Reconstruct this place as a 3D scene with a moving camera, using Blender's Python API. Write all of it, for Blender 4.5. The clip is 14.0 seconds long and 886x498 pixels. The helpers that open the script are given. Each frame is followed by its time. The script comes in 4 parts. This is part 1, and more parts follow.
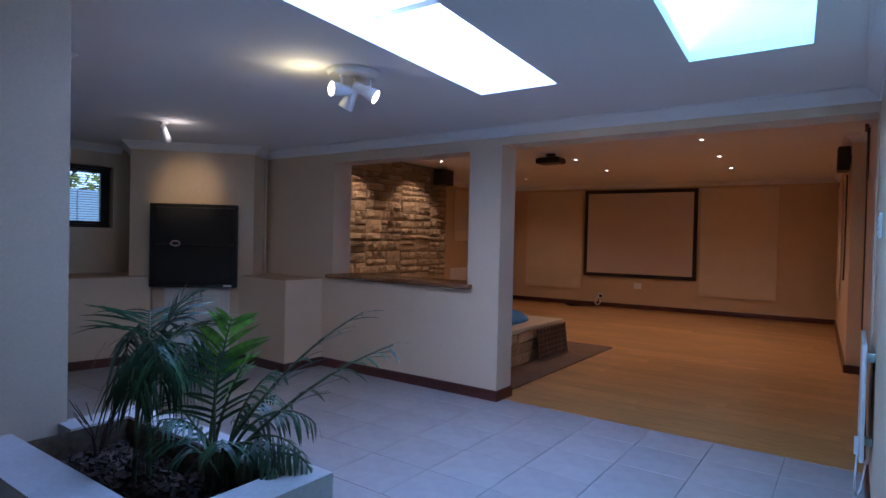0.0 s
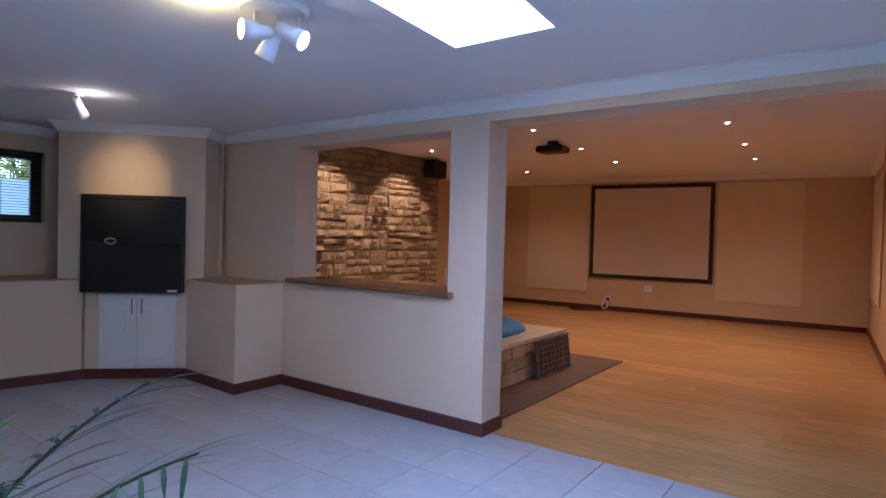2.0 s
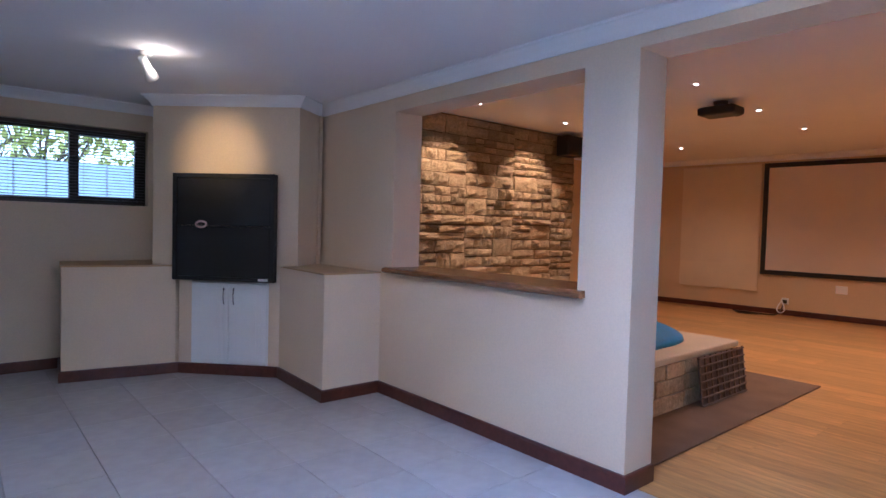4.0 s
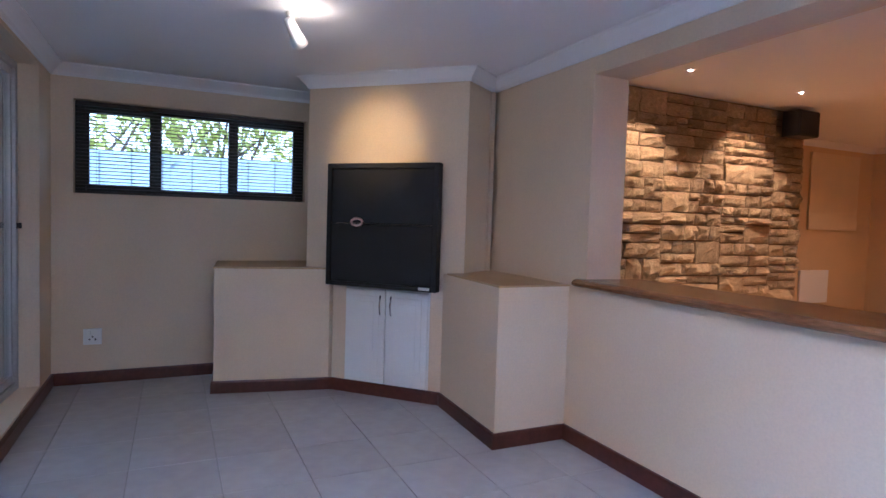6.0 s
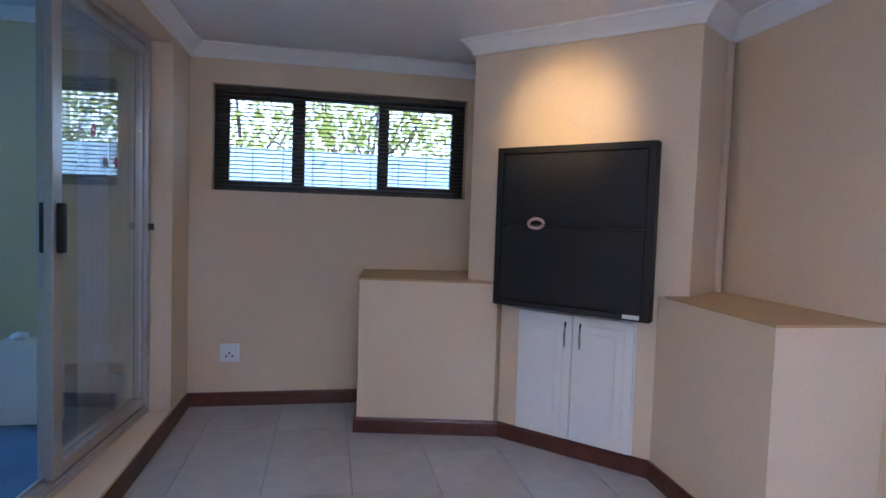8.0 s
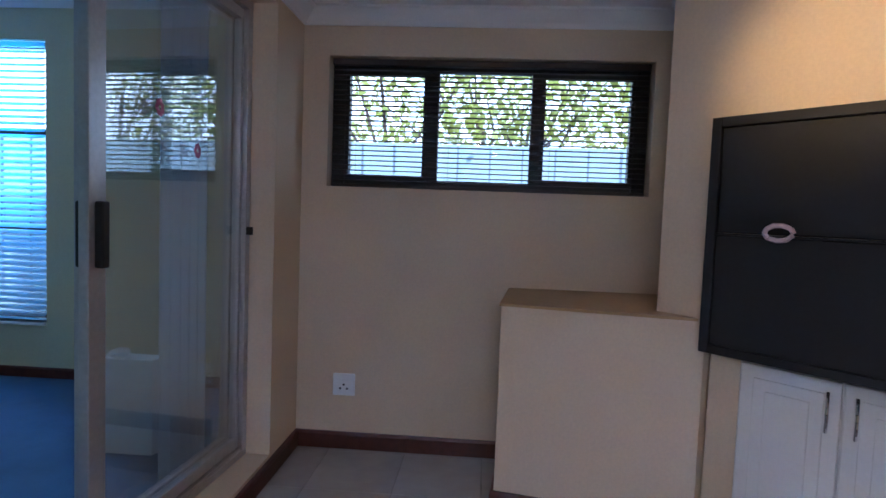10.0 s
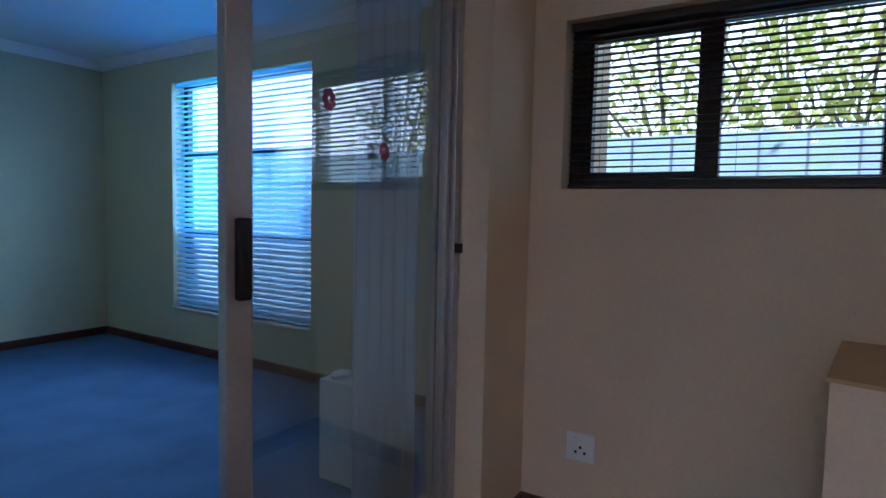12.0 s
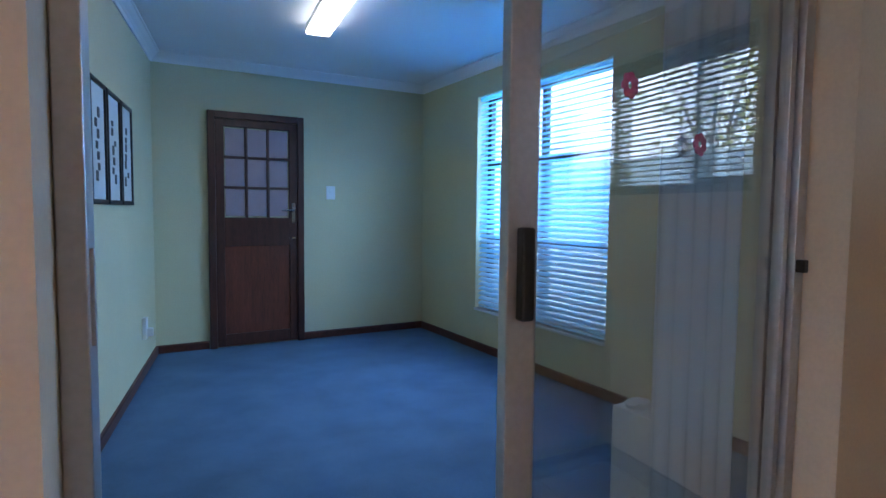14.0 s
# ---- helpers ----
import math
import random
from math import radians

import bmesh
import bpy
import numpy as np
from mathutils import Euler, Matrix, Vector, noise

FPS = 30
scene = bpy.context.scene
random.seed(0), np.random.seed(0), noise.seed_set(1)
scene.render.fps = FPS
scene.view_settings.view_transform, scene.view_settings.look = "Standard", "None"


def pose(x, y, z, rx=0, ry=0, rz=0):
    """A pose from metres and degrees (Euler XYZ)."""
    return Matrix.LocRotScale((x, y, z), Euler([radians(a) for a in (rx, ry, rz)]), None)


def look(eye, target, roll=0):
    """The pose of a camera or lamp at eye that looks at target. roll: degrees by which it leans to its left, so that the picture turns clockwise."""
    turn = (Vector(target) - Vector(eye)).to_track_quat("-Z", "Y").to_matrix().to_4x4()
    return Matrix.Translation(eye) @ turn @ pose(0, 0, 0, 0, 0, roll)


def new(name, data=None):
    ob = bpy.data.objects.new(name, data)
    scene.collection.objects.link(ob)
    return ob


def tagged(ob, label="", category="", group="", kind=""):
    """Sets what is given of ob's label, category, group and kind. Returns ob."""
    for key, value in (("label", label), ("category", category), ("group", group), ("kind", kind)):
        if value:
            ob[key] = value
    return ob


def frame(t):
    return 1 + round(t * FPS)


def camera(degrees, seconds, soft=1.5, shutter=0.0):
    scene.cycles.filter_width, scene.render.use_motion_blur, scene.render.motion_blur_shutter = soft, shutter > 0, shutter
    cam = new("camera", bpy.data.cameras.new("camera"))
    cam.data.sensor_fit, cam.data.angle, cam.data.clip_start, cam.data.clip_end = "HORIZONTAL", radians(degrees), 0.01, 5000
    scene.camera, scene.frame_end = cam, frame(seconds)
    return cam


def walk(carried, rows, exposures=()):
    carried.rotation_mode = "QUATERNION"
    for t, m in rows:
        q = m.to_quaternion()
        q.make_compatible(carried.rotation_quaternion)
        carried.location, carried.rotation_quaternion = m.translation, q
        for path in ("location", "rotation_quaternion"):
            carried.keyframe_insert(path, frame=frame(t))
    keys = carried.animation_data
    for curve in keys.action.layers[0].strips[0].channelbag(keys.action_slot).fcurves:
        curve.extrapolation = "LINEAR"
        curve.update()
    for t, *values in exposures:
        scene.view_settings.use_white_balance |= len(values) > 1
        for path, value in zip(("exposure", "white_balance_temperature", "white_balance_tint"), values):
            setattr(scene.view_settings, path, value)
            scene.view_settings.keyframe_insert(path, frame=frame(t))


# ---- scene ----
cam = camera(75.1, 14.0)
PATH = [
    (0, (-0.464, 0.549, 1.313), (-1.624, 2.178, 1.278), 1.3),
    (0.5, (-0.527, 0.749, 1.312), (-1.687, 2.377, 1.275), 1.3),
    (1, (-0.628, 0.939, 1.312), (-1.79, 2.566, 1.274), 1.4),
    (1.5, (-0.718, 1.158, 1.306), (-1.883, 2.782, 1.266), 1.4),
    (2, (-0.795, 1.378, 1.318), (-1.97, 2.995, 1.276), 1.5),
    (4.5, (-1.536, 2.345, 1.225), (-3.143, 3.533, 1.144), 1.5),
    (5, (-1.763, 2.439, 1.226), (-3.437, 3.53, 1.142), 1.6),
    (5.5, (-1.989, 2.518, 1.237), (-3.73, 3.499, 1.146), 1.8),
    (6, (-2.198, 2.562, 1.231), (-4.007, 3.411, 1.135), 1.8),
    (6.5, (-2.44, 2.564, 1.223), (-4.302, 3.289, 1.133), 1.9),
    (7, (-2.661, 2.584, 1.218), (-4.555, 3.219, 1.121), 1.9),
    (7.5, (-2.915, 2.636, 1.233), (-4.843, 3.156, 1.132), 1.9),
    (8, (-3.167, 2.649, 1.218), (-5.126, 3.036, 1.113), 1.9),
    (10.5, (-4.261, 2.793, 1.243), (-6.225, 2.435, 1.115), 2.0),
    (11, (-4.467, 2.844, 1.254), (-6.363, 2.224, 1.122), 1.7),
    (11.5, (-4.603, 2.8, 1.249), (-6.416, 1.966, 1.117), 1.5),
    (12, (-4.739, 2.733, 1.257), (-6.44, 1.69, 1.123), 1.2),
    (12.5, (-4.841, 2.677, 1.256), (-6.392, 1.422, 1.124), 1.0),
    (13, (-4.902, 2.632, 1.266), (-6.239, 1.151, 1.133), 0.9),
    (13.5, (-4.912, 2.61, 1.262), (-6.051, 0.971, 1.128), 0.6),
    (14, (-4.908, 2.583, 1.262), (-5.888, 0.845, 1.131), 0.6),
]
EXPOSURES = [(0, -0.72, 4860, 27), (1, -0.36, 4850, 27), (2, 0.08, 4900, 27), (5, 0.56, 4970, 27), (8, 1.0, 5140, 26), (10.5, 0.42, 5180, 28), (12.3, 0.2, 5420, 27), (13.2, 0.45, 5650, 27), (14, 0.86, 5800, 27)]
walk(cam, [(t, look(eye, target, roll)) for t, eye, target, roll in PATH], EXPOSURES)

# ---- world, sun, large lights ----
world = bpy.data.worlds.new("world")
scene.world = world
world.use_nodes = True
wn = world.node_tree.nodes
sky = wn.new("ShaderNodeTexSky")
sky.sky_type = "NISHITA"
sky.sun_disc = False
sky.sun_elevation, sky.sun_rotation = radians(40), radians(120)
wn["Background"].inputs["Strength"].default_value = 0.15
world.node_tree.links.new(sky.outputs[0], wn["Background"].inputs["Color"])


def lamp(name, kind, m, energy, colour, **more):
    d = bpy.data.lights.new(name, kind)
    d.energy, d.color = energy, colour
    for k, v in more.items():
        setattr(d, k, v)
    ob = new(name, d)
    ob.matrix_world = m
    return ob


lamp("sun", "SUN", look((8, -5, 14), (-10, 2, -1.5)), 5.0, (1.0, 0.96, 0.90), angle=radians(3))
SKY_BLUE = (0.45, 0.64, 1.0)
# daylight in the openings of the skylights and windows
lamp("daylight_skylight_long", "AREA", pose(-2.135, 2.66, 2.74), 75, SKY_BLUE, shape="RECTANGLE", size=0.5, size_y=1.84)
lamp("daylight_skylight_short", "AREA", pose(-0.90, 2.80, 2.74), 34, (0.30, 0.78, 1.0), shape="RECTANGLE", size=0.46, size_y=1.36)
lamp("daylight_office_window", "AREA", pose(-8.02, -1.04, 1.62, 0, -90, 0), 46, (0.29, 0.65, 1.0), shape="RECTANGLE", size=1.3, size_y=1.65)

# ---- materials ----


def material(name, colour, rough=0.6, var=0.06, scale=6.0, fine=60.0, bump=0.1, metal=0.0, spec=0.5, island=0.0, rand=0.0, stretch=None, dist=0.002):
    m = bpy.data.materials.new(name)
    m.use_nodes = True
    n, l = m.node_tree.nodes, m.node_tree.links
    b = n["Principled BSDF"]
    b.inputs["Roughness"].default_value, b.inputs["Metallic"].default_value = rough, metal
    b.inputs["Specular IOR Level"].default_value = spec
    co = n.new("ShaderNodeTexCoord")
    mp = n.new("ShaderNodeMapping")
    l.new(co.outputs["Object"], mp.inputs["Vector"])
    if stretch:
        mp.inputs["Scale"].default_value = stretch
    big, small = n.new("ShaderNodeTexNoise"), n.new("ShaderNodeTexNoise")
    big.inputs["Scale"].default_value, small.inputs["Scale"].default_value = scale, fine
    big.inputs["Detail"].default_value, small.inputs["Detail"].default_value = 4, 3
    for t in (big, small):
        l.new(mp.outputs[0], t.inputs["Vector"])
    mix = n.new("ShaderNodeMath")
    mix.operation = "ADD"
    l.new(big.outputs[0], mix.inputs[0])
    l.new(small.outputs[0], mix.inputs[1])
    rng = n.new("ShaderNodeMapRange")
    rng.inputs["From Min"].default_value, rng.inputs["From Max"].default_value = 0.6, 1.4
    rng.inputs["To Min"].default_value, rng.inputs["To Max"].default_value = 1 - 2 * var, 1 + 2 * var
    l.new(mix.outputs[0], rng.inputs["Value"])
    last = rng.outputs[0]
    if island or rand:
        src = n.new("ShaderNodeNewGeometry").outputs["Random Per Island"] if island else n.new("ShaderNodeObjectInfo").outputs["Random"]
        r2 = n.new("ShaderNodeMapRange")
        k = island or rand
        r2.inputs["To Min"].default_value, r2.inputs["To Max"].default_value = 1 - k, 1 + k
        l.new(src, r2.inputs["Value"])
        mul = n.new("ShaderNodeMath")
        mul.operation = "MULTIPLY"
        l.new(last, mul.inputs[0])
        l.new(r2.outputs[0], mul.inputs[1])
        last = mul.outputs[0]
    vm = n.new("ShaderNodeVectorMath")
    vm.operation = "SCALE"
    vm.inputs[0].default_value = colour
    l.new(last, vm.inputs["Scale"])
    l.new(vm.outputs[0], b.inputs["Base Color"])
    if bump:
        bp = n.new("ShaderNodeBump")
        bp.inputs["Strength"].default_value, bp.inputs["Distance"].default_value = bump, dist
        l.new(mix.outputs[0], bp.inputs["Height"])
        l.new(bp.outputs[0], b.inputs["Normal"])
    return m


def glow(name, colour, strength):
    m = material(name, colour, var=0.0, bump=0)
    b = m.node_tree.nodes["Principled BSDF"]
    b.inputs["Emission Color"].default_value, b.inputs["Emission Strength"].default_value = (*colour, 1), strength
    return m


def glass(name, colour=(1, 1, 1), rough=0.0, base=0.04):
    m = bpy.data.materials.new(name)
    m.use_nodes = True
    n, l = m.node_tree.nodes, m.node_tree.links
    tr, gl, mx, lw, pw, ma = (n.new("ShaderNode" + k) for k in ("BsdfTransparent", "BsdfGlossy", "MixShader", "LayerWeight", "Math", "Math"))
    tr.inputs[0].default_value = (*colour, 1)
    gl.inputs["Roughness"].default_value = rough
    lw.inputs[0].default_value = 0.5
    pw.operation, ma.operation = "POWER", "MULTIPLY_ADD"
    pw.inputs[1].default_value = 4.0
    l.new(lw.outputs["Facing"], pw.inputs[0])
    l.new(pw.outputs[0], ma.inputs[0])
    ma.inputs[1].default_value, ma.inputs[2].default_value = 0.9, base
    l.new(ma.outputs[0], mx.inputs[0])
    l.new(tr.outputs[0], mx.inputs[1])
    l.new(gl.outputs[0], mx.inputs[2])
    l.new(mx.outputs[0], n["Material Output"].inputs["Surface"])
    return m


CREAM = material("cream_wall_paint", (0.72, 0.57, 0.40), 0.75, 0.035, 1.6, 90, 0.12)
OCHRE = material("ochre_wall_paint", (0.68, 0.49, 0.27), 0.7, 0.04, 1.6, 90, 0.12)
OLDWHITE = material("weathered_white_plaster", (0.56, 0.54, 0.52), 0.7, 0.06, 4, 70, 0.2)
PALE = material("pale_lime_wall_paint", (0.60, 0.56, 0.36), 0.75, 0.035, 1.6, 90, 0.12)
WHITE = material("white_ceiling_paint", (0.84, 0.83, 0.82), 0.8, 0.02, 1.2, 110, 0.08)
GLOSSWHITE = material("white_gloss_paint", (0.80, 0.79, 0.76), 0.35, 0.02, 3, 80, 0.05)
TILE = material("pale_marbled_floor_tile", (0.43, 0.42, 0.415), 0.26, 0.05, 1.6, 11, 0.02, rand=0.035)
GROUT = material("grey_grout", (0.30, 0.29, 0.29), 0.9, 0.1, 10, 120, 0.3)
LAMINATE = material("honey_oak_laminate", (0.52, 0.285, 0.09), 0.30, 0.22, 3.0, 14, 0.04, rand=0.17, stretch=(0.6, 9, 1))
SUBFLOOR = material("dark_laminate_joint", (0.12, 0.06, 0.02), 0.8)
SKIRT = material("mahogany_stained_skirting", (0.085, 0.022, 0.014), 0.35, 0.2, 4, 30, 0.05)
CARPET = material("blue_office_carpet", (0.074, 0.150, 0.260), 0.95, 0.16, 3.0, 260, 0.5, dist=0.004)
MATBROWN = material("brown_cord_mat", (0.17, 0.10, 0.055), 0.95, 0.15, 4, 240, 0.5, dist=0.004)
STONE = material("sandstone_cladding", (0.48, 0.35, 0.20), 0.85, 0.18, 6, 38, 0.8, rand=0.24, dist=0.02)
MORTAR = material("brown_mortar", (0.27, 0.18, 0.10), 0.95, 0.15, 10, 60, 0.6, dist=0.01)
BARWOOD = material("varnished_dark_timber", (0.22, 0.10, 0.04), 0.22, 0.35, 3.0, 18, 0.25, stretch=(0.7, 8, 8), dist=0.006)
BLACKSTEEL = material("matt_black_steel", (0.010, 0.010, 0.012), 0.6, 0.15, 4, 60, 0.03)
BRONZE = material("dark_bronze_aluminium", (0.022, 0.017, 0.016), 0.4, 0.1, 4, 60, 0.02)
ALU = material("anodised_aluminium", (0.50, 0.48, 0.47), 0.35, 0.06, 4, 60, 0.03, metal=0.6)
CHROME = material("chrome", (0.75, 0.75, 0.76), 0.15, 0.02, metal=1.0, bump=0)
BLACKPLASTIC = material("black_plastic", (0.015, 0.014, 0.014), 0.4, 0.1, bump=0.03)
WHITEPLASTIC = material("white_plastic", (0.80, 0.80, 0.78), 0.35, 0.02, bump=0)
BLINDBROWN = material("dark_brown_blind_slat", (0.05, 0.032, 0.028), 0.4, 0.1, bump=0.03)
BLINDWHITE = material("white_blind_slat_sky_tint", (0.78, 0.80, 0.82), 0.45, 0.03, bump=0.02)
FABRIC = material("cream_blind_fabric", (0.76, 0.61, 0.39), 0.85, 0.03, 3, 200, 0.15)
SCREEN = material("projector_screen_cloth", (0.70, 0.58, 0.46), 0.7, 0.015, 2, 200, 0.03)
SOIL = material("dark_bark_soil", (0.035, 0.025, 0.018), 0.95, 0.4, 12, 60, 1.0, dist=0.03)
LEAF = material("palm_leaf_green", (0.030, 0.085, 0.028), 0.45, 0.3, 6, 40, 0.05, island=0.45)
LEAFLIGHT = material("fresh_palm_leaf_green", (0.20, 0.44, 0.05), 0.45, 0.3, 6, 40, 0.05, island=0.4)
STEM = material("palm_stem", (0.09, 0.12, 0.05), 0.55, 0.2, 12, 60, 0.1)
TREELEAF = material("garden_leaf", (0.36, 0.40, 0.13), 0.5, 0.3, 6, 40, 0.05, island=0.85)
BARK = material("bark", (0.14, 0.10, 0.07), 0.9, 0.2, 8, 60, 0.6, dist=0.01)
# white wall; the blue cast of the daylight is mixed into its colour
FENCE = material("white_garden_wall_blue_cast", (0.46, 0.62, 0.70), 0.8, 0.05, 3, 50, 0.2)
PAVE = material("garden_ground", (0.22, 0.20, 0.16), 0.95, 0.2, 2, 30, 0.4)
BLUECOVER = material("blue_pool_cover", (0.004, 0.19, 0.50), 0.35, 0.15, 4, 40, 0.15)
RIMTILE = material("cream_acrylic_rim", (0.66, 0.56, 0.42), 0.3, 0.04, bump=0.03)
DOORWOOD = material("dark_mahogany_door", (0.065, 0.022, 0.014), 0.35, 0.25, 3, 22, 0.1, stretch=(8, 8, 0.8))
PANELWOOD = material("red_mahogany_panel", (0.13, 0.035, 0.018), 0.35, 0.25, 3, 22, 0.1, stretch=(8, 8, 0.8))
FROST = material("frosted_pink_glass", (0.36, 0.27, 0.29), 0.3, 0.04, 8, 120, 0.15)
TANTOP = material("tan_ledge_paint", (0.48, 0.30, 0.13), 0.4, 0.06, 3, 60, 0.05)
ROSE = material("rose_film_sticker", (0.42, 0.05, 0.13), 0.4, 0.1, bump=0)
PAPER = material("white_picture_mount", (0.62, 0.64, 0.62), 0.6, 0.02, bump=0)
INK = material("grey_brush_drawing", (0.10, 0.11, 0.11), 0.8, 0.3, bump=0)
SHAFT = material("white_skylight_shaft", (0.86, 0.86, 0.86), 0.7, 0.01, bump=0)
BULB = glow("lit_halogen_bulb", (1.0, 0.80, 0.50), 30)
DOWN = glow("lit_downlight_lens", (1.0, 0.82, 0.58), 22)
TUBE = glow("lit_fluorescent_diffuser", (0.92, 1.0, 0.95), 4)
# white slats pass light; the sky's blue is put into their translucent colour
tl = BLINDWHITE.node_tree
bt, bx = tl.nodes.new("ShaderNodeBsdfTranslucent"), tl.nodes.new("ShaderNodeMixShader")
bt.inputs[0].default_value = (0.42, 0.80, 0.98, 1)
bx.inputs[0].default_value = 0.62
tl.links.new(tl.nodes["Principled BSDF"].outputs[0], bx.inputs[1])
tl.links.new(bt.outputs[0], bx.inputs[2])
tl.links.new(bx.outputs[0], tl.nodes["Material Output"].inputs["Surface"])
SHEER = material("grey_white_sheer", (0.72, 0.76, 0.78), 0.9, 0.04, 8, 160, 0.1)
tl = SHEER.node_tree
bt, bx = tl.nodes.new("ShaderNodeBsdfTranslucent"), tl.nodes.new("ShaderNodeMixShader")
bt.inputs[0].default_value = (0.80, 0.86, 0.88, 1)
tl.links.new(tl.nodes["Principled BSDF"].outputs[0], bx.inputs[1])
tl.links.new(bt.outputs[0], bx.inputs[2])
tl.links.new(bx.outputs[0], tl.nodes["Material Output"].inputs["Surface"])
tl = TREELEAF.node_tree
bt, bx = tl.nodes.new("ShaderNodeBsdfTranslucent"), tl.nodes.new("ShaderNodeMixShader")
bt.inputs[0].default_value = (0.62, 0.64, 0.12, 1)
tl.links.new(tl.nodes["Principled BSDF"].outputs[0], bx.inputs[1])
tl.links.new(bt.outputs[0], bx.inputs[2])
tl.links.new(bx.outputs[0], tl.nodes["Material Output"].inputs["Surface"])
# pale blue tint puts the cool daylight cast into the panes
GLASS = glass("window_glass_blue_cast", (0.86, 0.95, 1.0))
DOORGLASS = glass("sliding_door_glass", (0.975, 0.985, 0.98), 0.0, 0.11)

# ---- mesh helpers ----


def part(name, bm, mat, parent=None, label=""):
    me = bpy.data.meshes.new(name)
    bmesh.ops.recalc_face_normals(bm, faces=bm.faces)
    bm.to_mesh(me)
    bm.free()
    for m in mat if isinstance(mat, (list, tuple)) else [mat]:
        me.materials.append(m)
    ob = new(name, me)
    if parent:
        ob.parent = parent
    if label:
        ob["label"] = label
    return ob


def thing(name, at, label, category, group="", turn=0.0):
    ob = new(name)
    ob.empty_display_size = 0.05
    ob.matrix_world = pose(*at, 0, 0, turn)
    return tagged(ob, label, category, group)


def box(bm, x0, x1, y0, y1, z0, z1, bevel=0.0, m=None):
    r = bmesh.ops.create_cube(bm, size=1)
    vs = r["verts"]
    for v in vs:
        v.co = Vector(((x0 + x1) / 2 + v.co.x * (x1 - x0), (y0 + y1) / 2 + v.co.y * (y1 - y0), (z0 + z1) / 2 + v.co.z * (z1 - z0)))
    if bevel:
        es = list({e for v in vs for e in v.link_edges})
        q = bmesh.ops.bevel(bm, geom=es, offset=bevel, segments=2, affect="EDGES", profile=0.5)
        vs = list({v for f in q["faces"] for v in f.verts} | {v for v in vs if v.is_valid})
    if m is not None:
        bmesh.ops.transform(bm, matrix=m, verts=vs)
    return bm


def cube(x0, x1, y0, y1, z0, z1, bevel=0.0, m=None):
    return box(bmesh.new(), x0, x1, y0, y1, z0, z1, bevel, m)


def tube(bm, a, b, r0, r1=None, seg=12, caps=True):
    a, b = Vector(a), Vector(b)
    r1 = r0 if r1 is None else r1
    q = (b - a).to_track_quat("Z", "Y").to_matrix().to_4x4()
    bmesh.ops.create_cone(bm, cap_ends=caps, segments=seg, radius1=r0, radius2=r1, depth=(b - a).length, matrix=Matrix.Translation((a + b) / 2) @ q)
    return bm


def cable(name, pts, r, mat, label, category, parent=None):
    c = bpy.data.curves.new(name, "CURVE")
    c.dimensions, c.bevel_depth, c.bevel_resolution, c.resolution_u = "3D", r, 2, 6
    sp = c.splines.new("NURBS")
    sp.points.add(len(pts) - 1)
    for p, co in zip(sp.points, pts):
        p.co = (*co, 1)
    sp.use_endpoint_u, sp.order_u = True, 3
    c.materials.append(mat)
    ob = new(name, c)
    if parent:
        ob.parent = parent
    return tagged(ob, label, category)


def prism(pts, z0, z1):
    """A closed upright block over the outline pts."""
    bm = bmesh.new()
    lo = [bm.verts.new((x, y, z0)) for x, y in pts]
    hi = [bm.verts.new((x, y, z1)) for x, y in pts]
    bm.faces.new(lo[::-1])
    bm.faces.new(hi)
    for i in range(len(pts)):
        j = (i + 1) % len(pts)
        bm.faces.new((lo[i], lo[j], hi[j], hi[i]))
    return bm


def wall(name, axis, c0, c1, u0, u1, z0, z1, mat, holes=()):
    """A wall from c0 to c1 across axis, from u0 to u1 along the other, with holes (u0, u1, z0, z1) through it."""
    us = sorted({u0, u1, *[h[0] for h in holes], *[h[1] for h in holes]})
    zs = sorted({z0, z1, *[h[2] for h in holes], *[h[3] for h in holes]})
    bm = bmesh.new()
    inside = lambda u, z: any(h[0] < u < h[1] and h[2] < z < h[3] for h in holes)
    full = [[not inside((us[i] + us[i + 1]) / 2, (zs[j] + zs[j + 1]) / 2) for j in range(len(zs) - 1)] for i in range(len(us) - 1)]
    at = (lambda c, u, z: (c, u, z)) if axis == "x" else (lambda c, u, z: (u, c, z))
    cache = {}

    def vert(c, u, z):
        k = (c, u, z)
        if k not in cache:
            cache[k] = bm.verts.new(at(c, u, z))
        return cache[k]

    solid = lambda i, j: 0 <= i < len(us) - 1 and 0 <= j < len(zs) - 1 and full[i][j]
    for i in range(len(us) - 1):
        for j in range(len(zs) - 1):
            if not full[i][j]:
                continue
            a, b, p, q = us[i], us[i + 1], zs[j], zs[j + 1]
            for c in (c0, c1):
                bm.faces.new([vert(c, a, p), vert(c, b, p), vert(c, b, q), vert(c, a, q)])
            for di, dj, e in ((-1, 0, ((a, p), (a, q))), (1, 0, ((b, p), (b, q))), (0, -1, ((a, p), (b, p))), (0, 1, ((a, q), (b, q)))):
                if not solid(i + di, j + dj):
                    (ua, za), (ub, zb) = e
                    bm.faces.new([vert(c0, ua, za), vert(c0, ub, zb), vert(c1, ub, zb), vert(c1, ua, za)])
    return tagged(part(name, bm, mat), kind="structure")


